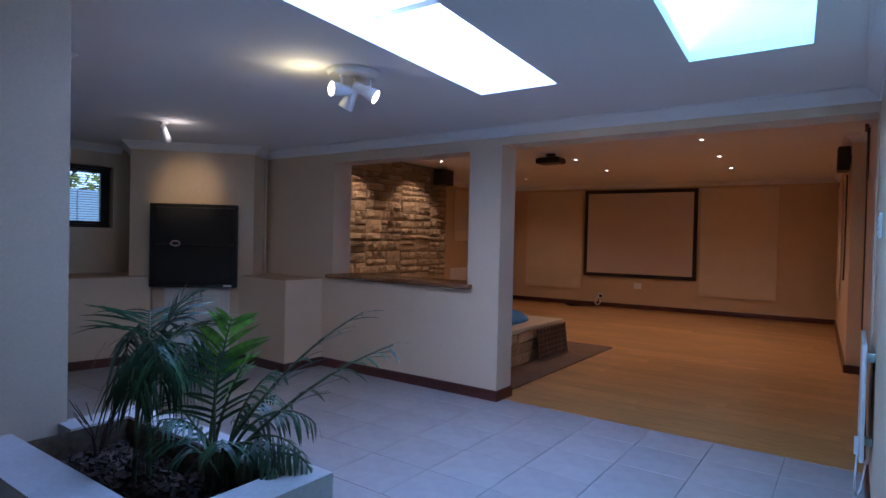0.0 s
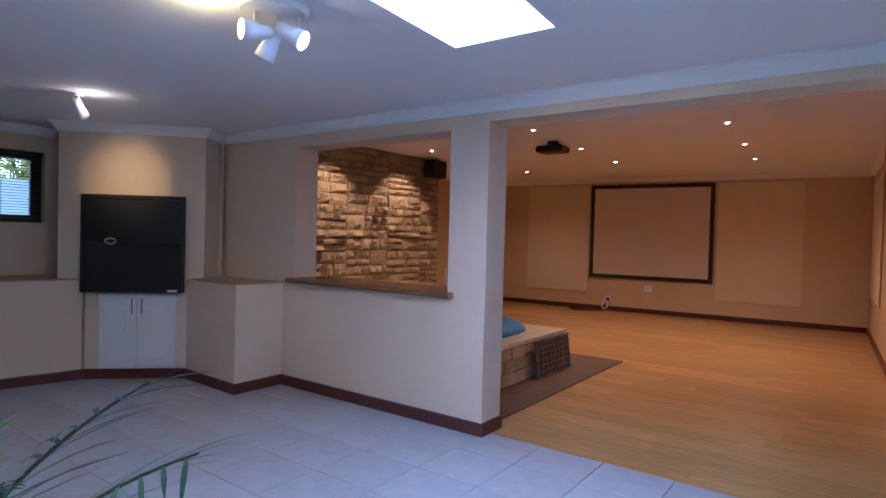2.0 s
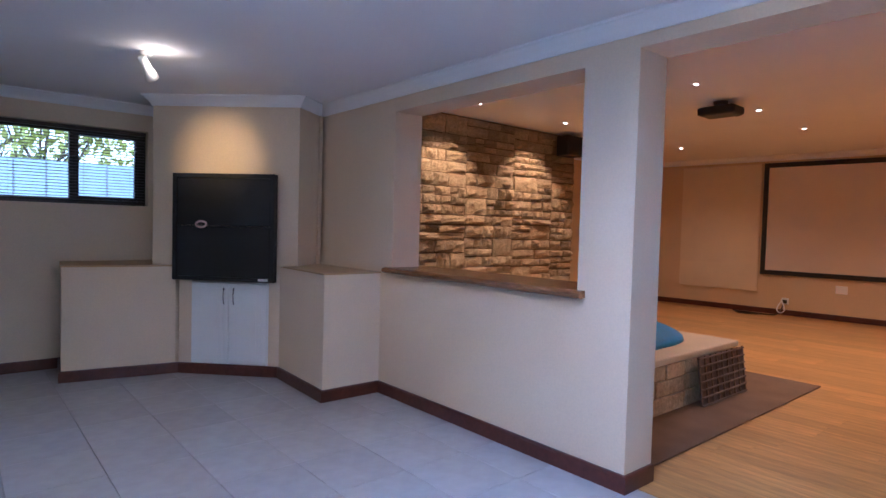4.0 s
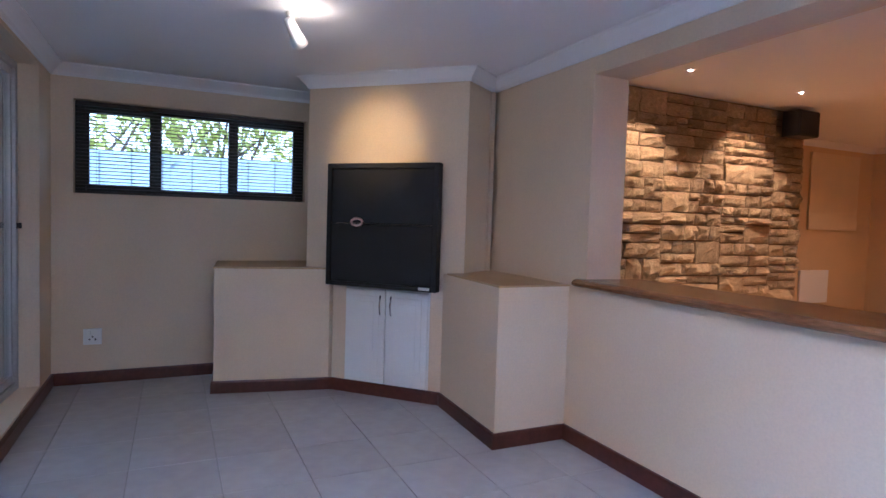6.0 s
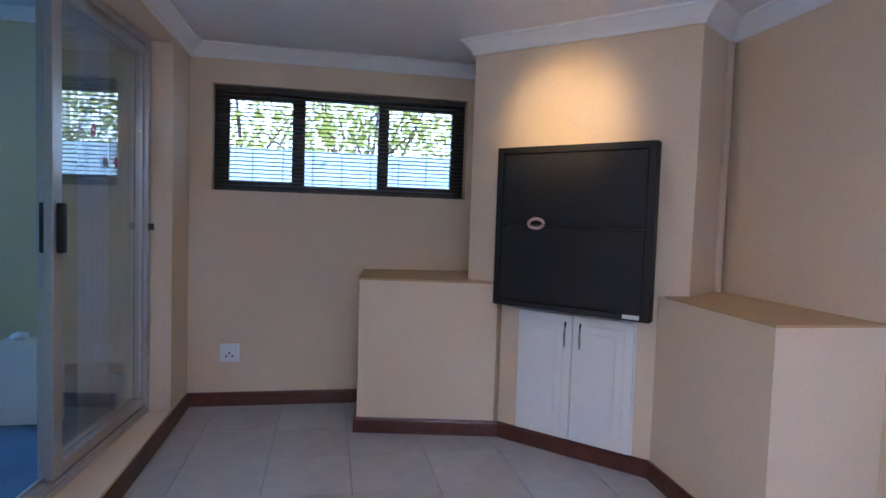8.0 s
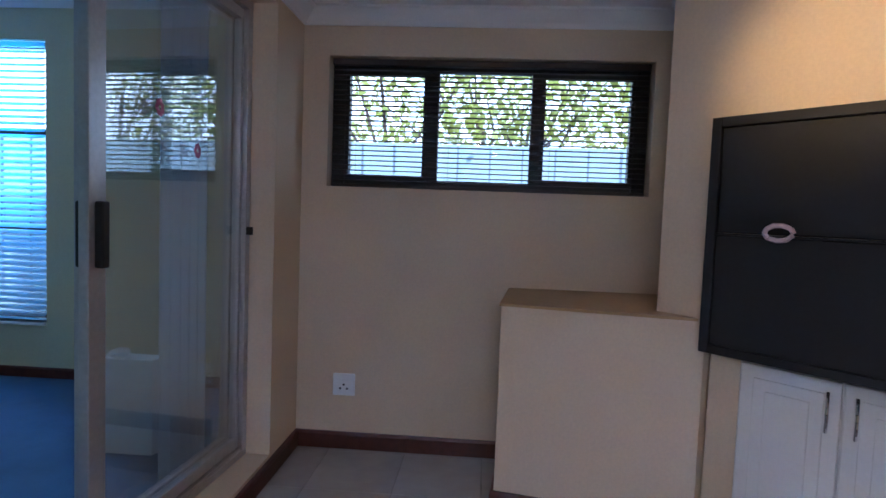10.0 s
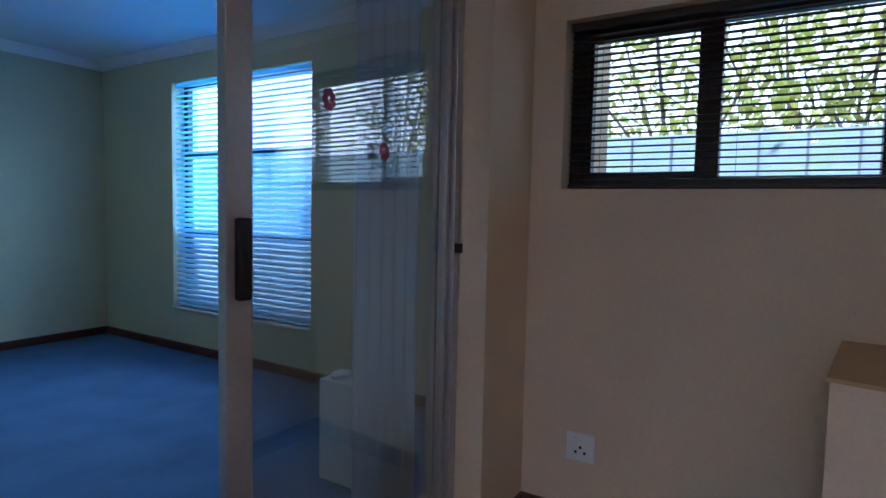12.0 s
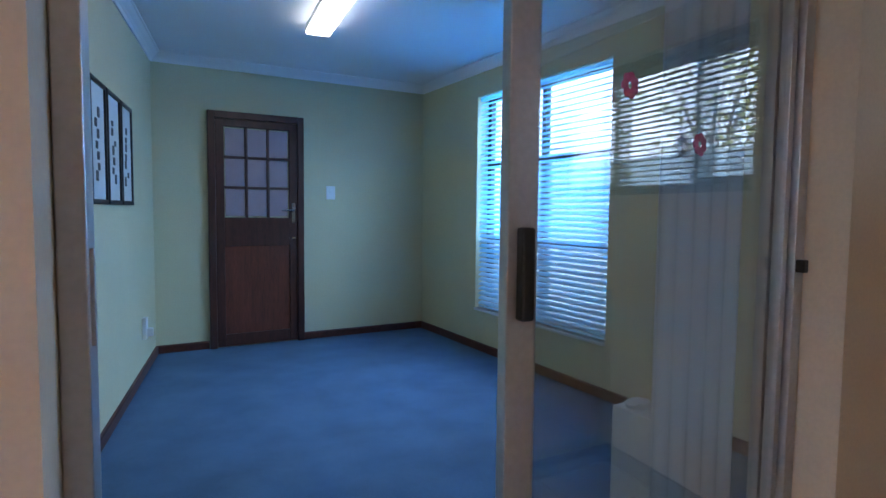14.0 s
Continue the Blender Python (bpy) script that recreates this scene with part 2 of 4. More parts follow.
def run(name, pts, profile, mat, closed=False):
    """A moulding along the floor line pts (room on the left hand) with profile (out, z) pairs."""
    bm = bmesh.new()
    n = len(pts)
    rings = []
    for i in range(n):
        p = Vector(pts[i])
        d0 = (p - Vector(pts[i - 1])).normalized() if i or closed else None
        d1 = (Vector(pts[(i + 1) % n]) - p).normalized() if i < n - 1 or closed else None
        n0 = Vector((-d0.y, d0.x)) if d0 else None
        n1 = Vector((-d1.y, d1.x)) if d1 else None
        if n0 and n1:
            m = (n0 + n1)
            m = m / max(0.2, m.dot(n0))
        else:
            m = n0 or n1
        rings.append([bm.verts.new((p.x + m.x * o, p.y + m.y * o, z)) for o, z in profile])
    for i in range(n if closed else n - 1):
        a, b = rings[i], rings[(i + 1) % n]
        for k in range(len(profile)):
            k2 = (k + 1) % len(profile)
            bm.faces.new((a[k], b[k], b[k2], a[k2]))
    if not closed:
        bm.faces.new(rings[0])
        bm.faces.new(rings[-1][::-1])
    return tagged(part(name, bm, mat), kind="structure")


def skirting(name, pts, h=0.085, z=0.0):
    return run(name, pts, [(0.0, z), (0.018, z), (0.018, z + h - 0.012), (0.012, z + h), (0.0, z + h)], SKIRT)


def cornice(name, pts, top, d=0.08):
    return run(name, pts, [(0.0, top - d), (0.012, top - d), (0.02, top - d + 0.02), (0.035, top - d * 0.55), (d * 0.65, top - 0.03), (d - 0.012, top - 0.016), (d, top - 0.012), (d, top), (0.0, top)], WHITE)


# ---- large structure ----
XE, YP, XW, YS = -0.36, 4.62, -6.93, 1.80    # east wall, partition face, window wall, south face
HC, HT, HO = 2.225, 2.50, 2.57               # ceilings: garden room, cinema room, office
YF, XL = 12.20, -7.30                        # cinema far and left walls
OX, OY = -7.75, -2.91                        # office walls


def far(x):
    """The cinema's far wall, which runs slightly off square."""
    return YF + 0.07 * (x + 4.0)


ground = tagged(part("ground", cube(-300, 300, -300, 300, -0.5, -0.12), PAVE), kind="structure")
wall("wall_window_side", "x", XW - 0.25, XW, 1.80, YP, 0, 2.75, CREAM, [(1.93, 3.53, 1.35, 2.0)])
wall("wall_partition", "y", YP, YP + 0.24, XL - 0.25, XE, 0, 2.75, CREAM, [(-4.72, -3.105, 0.89, 2.05), (-2.80, XE - 0.01, -0.01, 2.085)])
wall("wall_east", "x", XE, XE + 0.25, -1.2, 7.95, 0, 2.75, CREAM)
tagged(part("wall_cinema_east", prism([(-0.50, 7.95), (XE + 0.25, 7.95), (XE + 0.25, far(-0.11)), (-0.68, far(-0.68))], 0, 2.75), OCHRE), kind="structure")
wall("wall_south", "y", 1.56, YS, OX - 0.25, -3.75, 0, 2.75, CREAM, [(-6.56, -4.826, 0.10, 2.12)])
wall("wall_entry_west", "x", -3.10, -2.77, -1.2, 1.46, 0, 2.75, CREAM)
wall("wall_entry_return", "y", 1.21, 1.46, -3.93, -3.10, 0, 2.75, CREAM)
wall("wall_entry_south", "y", -1.2, -0.95, -2.77, XE, 0, 2.75, CREAM)
tagged(part("wall_cinema_far", prism([(XL - 0.25, far(XL - 0.25)), (XE + 0.25, far(XE + 0.25)), (XE + 0.25, far(XE) + 0.25), (XL - 0.25, far(XL) + 0.25)], 0, 2.75), OCHRE), kind="structure")
wall("wall_cinema_left", "x", XL - 0.25, XL, YP + 0.24, far(XL) + 0.02, 0, 2.75, OCHRE)
wall("wall_office_window", "x", OX - 0.25, OX, OY - 0.25, 1.56, 0, 2.75, PALE, [(-1.845, -0.22, 0.385, 2.285)])
wall("wall_office_far", "y", OY - 0.25, OY, OX, -4.8, -0.12, 2.75, PALE)


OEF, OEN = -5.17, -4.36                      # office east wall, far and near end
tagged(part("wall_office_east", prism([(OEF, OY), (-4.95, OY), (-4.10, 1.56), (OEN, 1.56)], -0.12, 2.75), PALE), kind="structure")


def slab(name, x0, x1, y0, y1, z0, z1, mat, holes=()):
    xs = sorted({x0, x1, *[h[0] for h in holes], *[h[1] for h in holes]})
    ys = sorted({y0, y1, *[h[2] for h in holes], *[h[3] for h in holes]})
    bm = bmesh.new()
    for i in range(len(xs) - 1):
        for j in range(len(ys) - 1):
            cx, cy = (xs[i] + xs[i + 1]) / 2, (ys[j] + ys[j + 1]) / 2
            if not any(h[0] < cx < h[1] and h[2] < cy < h[3] for h in holes):
                box(bm, xs[i], xs[i + 1], ys[j], ys[j + 1], z0, z1)
    return tagged(part(name, bm, mat), kind="structure")


SKA, SKB = (-2.405, -1.755, 1.72, 3.65), (-1.16, -0.53, 2.1, 3.61)
SKEW = 0.13, 0.105
slab("ceiling_garden_room", XW, XE, -0.95, YP, HC, HC + 0.05, WHITE, [SKA, SKB, (XW, -3.93, -0.95, 1.56)])
slab("ceiling_cinema", XL, XE, YP + 0.24, YF + 0.3, HT, HT + 0.05, WHITE)
slab("ceiling_office", OX, -4.2, OY, 1.56, HO, HO + 0.05, WHITE)
slab("roof", -8.2, 0.1, -3.4, 13.8, 2.76, 2.82, WHITE, [SKA, SKB])
floor_main = slab("floor", XW, XE, -0.95, 4.715, -0.12, -0.006, GROUT, [(XW, -3.93, -0.95, 1.56)])
floor_cinema = slab("floor_cinema", XL, XE, 4.715, YF + 0.3, -0.12, -0.009, SUBFLOOR)
slab("floor_office", OX, -4.2, OY, 1.56, -0.12, 0.005, CARPET)
for k, (a, b, c, d) in enumerate((SKA, SKB)):
    bm = bmesh.new()
    for q in ((a - 0.03, a, c - 0.03, d + 0.03), (b, b + 0.03, c - 0.03, d + 0.03), (a, b, c - 0.03, c), (a, b, d, d + 0.03)):
        box(bm, *q, HC + 0.051, 2.755)
    tagged(part(f"skylight_shaft_{k + 1}", bm, SHAFT), kind="structure")

for (a, b, c, d), w in zip((SKA, SKB), SKEW):
    bm = prism([(a, c), (a + w, c), (a, d)], HC, HC + 0.05)
    other = prism([(b, c), (b, d), (b - w, d)], HC, HC + 0.05)
    tagged(part("ceiling_wedge", bm, WHITE), kind="structure")
    tagged(part("ceiling_wedge", other, WHITE), kind="structure")

# ---- mouldings ----
BA, BB = (-6.395, 3.44), (-5.565, 4.30)       # front edges of the chimney breast
cornice("cornice_window_wall", [(XW, 3.60), (XW, YS), (-3.75, YS)], HC)
cornice("cornice_partition", [(XE, YP), (-5.80, YP)], HC)
cornice("cornice_breast", [(-5.80, YP), BB, BA, (XW, 3.70)], HC)
cornice("cornice_east", [(XE, -0.95), (XE, YP)], HC)
cornice("cornice_cinema", [(XE, YP + 0.24), (XE, 7.95), (-0.50, 7.95), (-0.68, far(-0.68)), (XL, far(XL)), (XL, 8.72)], HT)
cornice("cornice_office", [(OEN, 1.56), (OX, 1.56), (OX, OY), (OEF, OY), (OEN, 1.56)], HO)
BL, BR, LRX = (-6.25, 3.605), (-5.645, 4.19), -4.865    # front of the chimney base, end of the low ledge
skirting("baseboard_partition", [(-2.80, YP), (LRX, YP), (LRX, 4.155), BR, BL, (-6.40, 2.82), (XW, 2.88), (XW, YS), (-6.0, YS), (-3.75, YS)])
skirting("baseboard_pillar", [(-2.80, YP + 0.24), (-2.80, YP - 0.018)])
skirting("baseboard_east", [(XE, -0.95), (XE, 7.95), (-0.50, 7.95), (-0.68, far(-0.68)), (XL, far(XL)), (XL, 8.72)])
skirting("baseboard_office", [(OX, 1.56), (OX, OY), (-6.45, OY)], 0.07, 0.005)
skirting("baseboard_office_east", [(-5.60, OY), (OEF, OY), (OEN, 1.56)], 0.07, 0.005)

# ---- garden room: chimney breast, ledges, grill ----
tagged(part("chimney_breast", prism([BA, BB, (-5.80, YP), (XW, YP), (XW, 3.70)], 0.86, HC), CREAM), kind="structure")
tagged(part("chimney_breast_base", prism([BL, BR, (-5.70, YP), (XW, YP), (XW, 3.80)], 0, 0.859), CREAM), kind="structure")
tagged(part("ledge_left", prism([(XW, 2.88), (-6.40, 2.82), (-6.255, 3.58), (-6.42, 3.75), (XW, 3.75)], 0, 0.862), CREAM), kind="structure")
tagged(part("ledge_right", prism([(-5.645, 4.19), (LRX, 4.155), (LRX, YP), (-5.72, YP)], 0, 0.882), CREAM), kind="structure")
tagged(part("ledge_top_left", prism([(XW, 2.872), (-6.395, 2.812), (-6.25, 3.55), (-6.39, 3.46), (XW, 3.72)], 0.863, 0.874), TANTOP), kind="structure")
tagged(part("ledge_top_right", prism([(-5.575, 4.32), (-5.57, 4.181), (-4.858, 4.148), (-4.858, YP), (-5.79, YP)], 0.883, 0.893), TANTOP), kind="structure")
part("service_pipe", tube(bmesh.new(), (-5.755, 4.585, 0.893), (-5.755, 4.585, 2.14), 0.018, seg=12), CREAM)
tagged(bpy.data.objects["service_pipe"], "cream painted pipe running up the corner", "pipe")

GRILL = (-5.911, 3.8545, 0.766)
grill = thing("built_in_grill", GRILL, "black steel built-in grill with closed shutter", "grill", turn=42.6)
grill.scale = (0.987, 1.0, 0.977)
bm = bmesh.new()
for q in ((-0.425, -0.39, -0.055, 0.01, 0, 0.86), (0.39, 0.425, -0.055, 0.01, 0, 0.86), (-0.39, 0.39, -0.055, 0.01, 0.825, 0.86), (-0.39, 0.39, -0.055, 0.01, 0, 0.03)):
    box(bm, *q, 0.003)
part("frame", bm, BLACKSTEEL, grill)
part("upper_shutter", cube(-0.387, 0.387, -0.046, -0.004, 0.445, 0.822, 0.004), BLACKSTEEL, grill)
part("lower_shutter", cube(-0.387, 0.387, -0.05, -0.004, 0.033, 0.436, 0.004), BLACKSTEEL, grill)
part("rail", cube(-0.387, 0.387, -0.058, -0.03, 0.437, 0.444, 0.002), BLACKPLASTIC, grill)
part("maker_plate", cube(0.30, 0.38, -0.059, -0.05, 0.01, 0.03), WHITEPLASTIC, grill, "small white maker's plate")
rag = bmesh.new()
random.seed(4)
for k in range(9):
    a = k / 8 * math.pi * 1.7
    p0 = (-0.17 + 0.045 * math.cos(a), -0.07, 0.453 + 0.026 * math.sin(a))
    a2 = (k + 1) / 8 * math.pi * 1.7
    tube(rag, p0, (-0.17 + 0.045 * math.cos(a2), -0.07 - 0.004 * (k % 3), 0.453 + 0.026 * math.sin(a2)), 0.008, 0.009, 6)
part("rag_loop", rag, material("pale_pink_rag", (0.6, 0.42, 0.40), 0.9), grill, "pale pink rag knotted on the pull")

cup = thing("cabinet", (-5.935, 3.91, 0.0), "white panelled two-door cupboard under the grill", "cabinet", turn=44.0)
part("body", cube(-0.325, 0.315, -0.012, 0.02, 0.088, 0.752, 0.003), GLOSSWHITE, cup)
for sx, hx in ((-0.162, 0.118), (0.155, -0.118)):
    d = part("door", cube(sx - 0.154, sx + 0.154, -0.03, -0.013, 0.093, 0.745, 0.004), GLOSSWHITE, cup)
    bm = bmesh.new()
    for k, (i, o, y) in enumerate(((0.045, 0.0, -0.034), (0.062, 0.0, -0.031), (0.085, 0.0, -0.037))):
        box(bm, sx - 0.154 + i, sx + 0.154 - i, y, -0.0295, 0.093 + i, 0.745 - i, 0.003)
    part("raised_panel", bm, GLOSSWHITE, d)
    h = bmesh.new()
    pts = [(sx + hx + 0.008 * math.sin(k / 6 * math.pi), -0.032 - 0.028 * math.sin(k / 6 * math.pi), 0.575 + 0.13 * k / 6) for k in range(7)]
    for a, b in zip(pts, pts[1:]):
        tube(h, a, b, 0.006, seg=8)
    part("handle", h, CHROME, d, "brushed steel bow handle")


def socket(name, m, label, w=0.115, h=0.115):
    ob = thing(name, (0, 0, 0), label, "wall socket")
    ob.matrix_world = m
    part("plate", cube(-w / 2, w / 2, -0.012, 0, -h / 2, h / 2, 0.004), WHITEPLASTIC, ob)
    part("rocker", cube(-0.03, -0.012, -0.018, -0.012, 0.015, 0.04, 0.002), WHITEPLASTIC, ob)
    bm = bmesh.new()
    for x, z in ((0.0, 0.0), (-0.018, -0.02), (0.018, -0.02)):
        tube(bm, (x, -0.0135, z), (x, -0.012, z), 0.006, seg=10)
    part("pin_hole", bm, BLACKPLASTIC, ob)
    return ob


socket("wall_socket", pose(XW, 2.05, 0.335, 0, 0, 90), "white square wall socket above the skirting")

# window with dark frame and slatted blind
win = thing("window_1", (XW - 0.12, 2.73, 1.35), "dark bronze three-pane strip window high in the wall", "window")
win["kind"] = "structure"
bm = bmesh.new()
for q in ((-0.80, -0.735, 0, 0.65), (0.735, 0.80, 0, 0.65), (-0.31, -0.25, 0.05, 0.60), (0.22, 0.27, 0.05, 0.60)):
    box(bm, -0.03, 0.03, q[0], q[1], q[2], q[3], 0.004)
for z0, z1 in ((0.0, 0.05), (0.60, 0.65)):
    box(bm, -0.028, 0.028, -0.733, 0.733, z0, z1, 0.004)
part("window_frame", bm, BRONZE, win)
for a, b in ((-0.735, -0.31), (-0.25, 0.22), (0.27, 0.735)):
    p = part("pane", cube(-0.004, 0.0, a, b, 0.05, 0.60), GLASS, win)
    p.visible_shadow = False
for a, b in ((-0.735, -0.31), (0.27, 0.735)):
    bm = bmesh.new()
    for q in ((a, a + 0.02, 0.05, 0.60), (b - 0.02, b, 0.05, 0.60)):
        box(bm, -0.02, 0.022, *q)
    box(bm, -0.02, 0.022, a + 0.02, b - 0.02, 0.05, 0.07)
    box(bm, -0.02, 0.022, a + 0.02, b - 0.02, 0.58, 0.60)
    part("sash", bm, BRONZE, win)


def slat_blind(name, m, width, height, n, mat, tilt, depth, label):
    ob = thing(name, (0, 0, 0), label, "blind")
    ob.matrix_world = m
    part("head_rail", cube(-0.02, 0.02, -width / 2, width / 2, height - 0.03, height, 0.003), mat, ob)
    part("bottom_rail", cube(-0.012, 0.012, -width / 2, width / 2, 0, 0.014, 0.003), mat, ob)
    me = None
    for k in range(n):
        z = 0.02 + (height - 0.06) * (k + 0.5) / n
        if me is None:
            bm = bmesh.new()
            prev = None
            for i in range(4):
                u = i / 3 - 0.5
                c = 0.10 * depth * (1 - 4 * u * u)
                ring = [bm.verts.new((u * depth * math.cos(tilt) - c * math.sin(tilt), y, u * depth * math.sin(tilt) + c * math.cos(tilt) + t)) for y in (-width / 2, width / 2) for t in (0, -0.0012)]
                if prev:
                    for a, b in ((0, 2), (2, 3), (3, 1), (1, 0)):
                        bm.faces.new((prev[a], prev[b], ring[b], ring[a]))
                else:
                    bm.faces.new((ring[0], ring[1], ring[3], ring[2]))
                prev = ring
            bm.faces.new((prev[0], prev[2], prev[3], prev[1]))
            sl = part("slat", bm, mat, ob)
            me = sl.data
        else:
            sl = new("slat", me)
            sl.parent = ob
        sl.location.z = z
    for y in (-width * 0.42, -width * 0.12, width * 0.2, width * 0.42):
        part("ladder_cord", tube(bmesh.new(), (depth * 0.5, y, 0.01), (depth * 0.5, y, height - 0.02), 0.001, seg=5), mat, ob)
    return ob


slat_blind("slat_blind", pose(XW - 0.055, 2.73, 1.355), 1.58, 0.64, 23, BLINDBROWN, radians(7), 0.025, "dark brown slatted blind hung open over the window")

# bar counter slab in the opening, with its uneven front edge
bar = thing("bar_top", (0, 0, 0), "varnished dark timber bar top with live edge", "bar top")


def sweep(rows):
    bm = bmesh.new()
    rings = [[bm.verts.new(c) for c in ring] for ring in rows]
    n = len(rings[0])
    for a, b in zip(rings, rings[1:]):
        for k in range(n):
            bm.faces.new((a[k], b[k], b[(k + 1) % n], a[(k + 1) % n]))
    bm.faces.new(rings[0])
    bm.faces.new(rings[-1][::-1])
    return bm


N = 60
slab_rows, edge_rows = [], []
for i in range(N + 1):
    x = -4.76 + (4.76 - 3.055) * i / N
    f = 4.56 + 0.016 * noise.noise((x * 3, 1.3, 0)) + 0.010 * noise.noise((x * 13, 4, 0))
    zt = 0.936 + 0.003 * noise.noise((x * 4, 7, 0))
    back = 4.99 + 0.015 * noise.noise((x * 3, 9, 0))
    if x < -4.71 or x > -3.115:
        back = YP - 0.003
    slab_rows.append([(x, f + 0.026, 0.900), (x, f + 0.026, zt), (x, back, zt), (x, back, 0.900)])
    edge_rows.append([(x, f + 0.014, 0.896), (x, f - 0.004, 0.904 + 0.008 * noise.noise((x * 9, 0, 2))), (x, f - 0.008, 0.918), (x, f + 0.004, 0.931), (x, f + 0.025, zt), (x, f + 0.025, 0.896)])
part("slab", sweep(slab_rows), BARWOOD, bar)
part("live_edge", sweep(edge_rows), BARWOOD, bar, "uneven varnished live edge")

# ---- spotlights on the garden room ceiling ----


def spot_head(parent, at, aim, lit, length=0.150):
    at, aim = Vector(at), Vector(aim).normalized()
    bm = bmesh.new()
    prof = [(-0.050, 0.012), (-0.045, 0.022), (-0.01, 0.027), (0.03, 0.030), (0.055, 0.037), (length - 0.055, 0.042), (length - 0.053, 0.039), (0.05, 0.033)]
    q = aim.to_track_quat("Z", "Y").to_matrix()
    rings = []
    for z, r in prof:
        rings.append([bm.verts.new(at + q @ Vector((r * math.cos(a), r * math.sin(a), z))) for a in (2 * math.pi * k / 20 for k in range(20))])
    for a, b in zip(rings, rings[1:]):
        for k in range(20):
            bm.faces.new((a[k], a[(k + 1) % 20], b[(k + 1) % 20], b[k]))
    bm.faces.new(rings[0])
    head = part("spot_head", bm, GLOSSWHITE, parent)
    for f in head.data.polygons:
        f.use_smooth = True
    bm = bmesh.new()
    tube(bm, at + aim * (length - 0.062), at + aim * (length - 0.057), 0.0375, 0.034, seg=20)
    part("bulb", bm, BULB if lit else GLOSSWHITE, head)
    return head


triple = thing("ceiling_spotlight", (-2.74, 2.85, HC), "white round ceiling plate with three spotlights", "spotlight")
bm = bmesh.new()
tube(bm, (0, 0, -0.012), (0, 0, 0), 0.145, 0.145, 40)
tube(bm, (0, 0, -0.028), (0, 0, -0.012), 0.128, 0.143, 40)
part("ceiling_plate", bm, GLOSSWHITE, triple)
for (px, py), pivot, aim, lit in (((-0.04, -0.05), (-0.025, -0.02, -0.105), (-0.25, -0.95, -0.08), True), ((0.06, 0.08), (0.05, 0.02, -0.10), (0.80, 0.35, -0.48), True), ((-0.01, 0.03), (-0.015, 0.02, -0.112), (-0.50, -0.12, -0.86), False)):
    bm = bmesh.new()
    tube(bm, (px, py, -0.075), (px, py, -0.02), 0.009, seg=10)
    tube(bm, (px, py, -0.075), pivot, 0.008, seg=10)
    part("stem", bm, GLOSSWHITE, triple)
    spot_head(triple, pivot, aim, lit)
single = thing("wall_washer_spotlight", (-5.12, 3.085, HC), "small white ceiling spotlight aimed at the grill wall", "spotlight")
bm = bmesh.new()
tube(bm, (0, 0, -0.02), (0, 0, 0), 0.03, 0.036, 20)
part("ceiling_plate", bm, GLOSSWHITE, single)
bm = bmesh.new()
tube(bm, (0, 0, -0.06), (0, 0, -0.015), 0.008, seg=10)
part("stem", bm, GLOSSWHITE, single)
spot_head(single, (0.01, -0.005, -0.075), (-0.52, 0.52, -0.68), True)


def spot_light(name, eye, target, energy, deg, colour=(1.0, 0.68, 0.34), blend=0.6, radius=0.03):
    return lamp(name, "SPOT", look(eye, target), energy, colour, spot_size=radians(deg), spot_blend=blend, shadow_soft_size=radius)


spot_light("spot_lamp", (-5.19, 3.16, HC - 0.17), (-6.00, 3.84, 1.74), 27, 46, (1.0, 0.66, 0.22), 1.0)
lamp("spot_lamp_leak", "POINT", pose(-5.02, 3.13, HC - 0.09), 1.1, (1.0, 0.8, 0.5), shadow_soft_size=0.02)
lamp("spot_lamp_leak", "POINT", pose(-2.90, 2.63, HC - 0.12), 2.1, (1.0, 0.76, 0.26), shadow_soft_size=0.035)
spot_light("spot_lamp", (-2.62, 3.00, HC - 0.19), (-2.2, 3.8, 1.5), 14, 90, (1.0, 0.80, 0.5))
spot_light("spot_lamp", (-2.84, 2.83, HC - 0.24), (-3.5, 3.3, 0.4), 33, 130, (1.0, 0.77, 0.48), 1.0)

# ---- planter with palms ----
planter = thing("planter", (-2.79, 1.14, 0.0), "waist-low white masonry planter filled with dark soil", "planter")
part("base", cube(0.02, 1.10, 0.0, 0.60, 0.0, 0.46), CREAM, planter)
bm = bmesh.new()
for q in ((0.02, 1.10, 0, 0.15), (0.97, 1.10, 0.15, 0.49), (0.0, 1.10, 0.49, 0.60), (0.0, 0.12, 0.292, 0.49)):
    box(bm, *q, 0.46, 0.62)
part("rim", bm, OLDWHITE, planter, "white painted masonry rim")
random.seed(8)
bm = bmesh.new()
bmesh.ops.create_grid(bm, x_segments=50, y_segments=26, size=0.5)
for v in bm.verts:
    v.co = Vector((0.54 + v.co.x * 0.92, 0.32 + v.co.y * 0.34, 0.515 + 0.02 * noise.noise((v.co.x * 9, v.co.y * 9, 0)) + 0.018 * noise.noise((v.co.x * 40, v.co.y * 30, 3))))
part("soil", bm, SOIL, planter)
# thin dark brown strips along the inner faces of the rim
bm = bmesh.new()
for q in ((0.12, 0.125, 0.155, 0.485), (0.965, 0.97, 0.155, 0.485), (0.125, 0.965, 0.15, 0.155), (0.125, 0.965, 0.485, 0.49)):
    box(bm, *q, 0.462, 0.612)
part("dark_lining", bm, material("dark_brown_plaster", (0.15, 0.105, 0.06), 0.9, 0.3, 5, 40, 0.3), planter)
bm = bmesh.new()
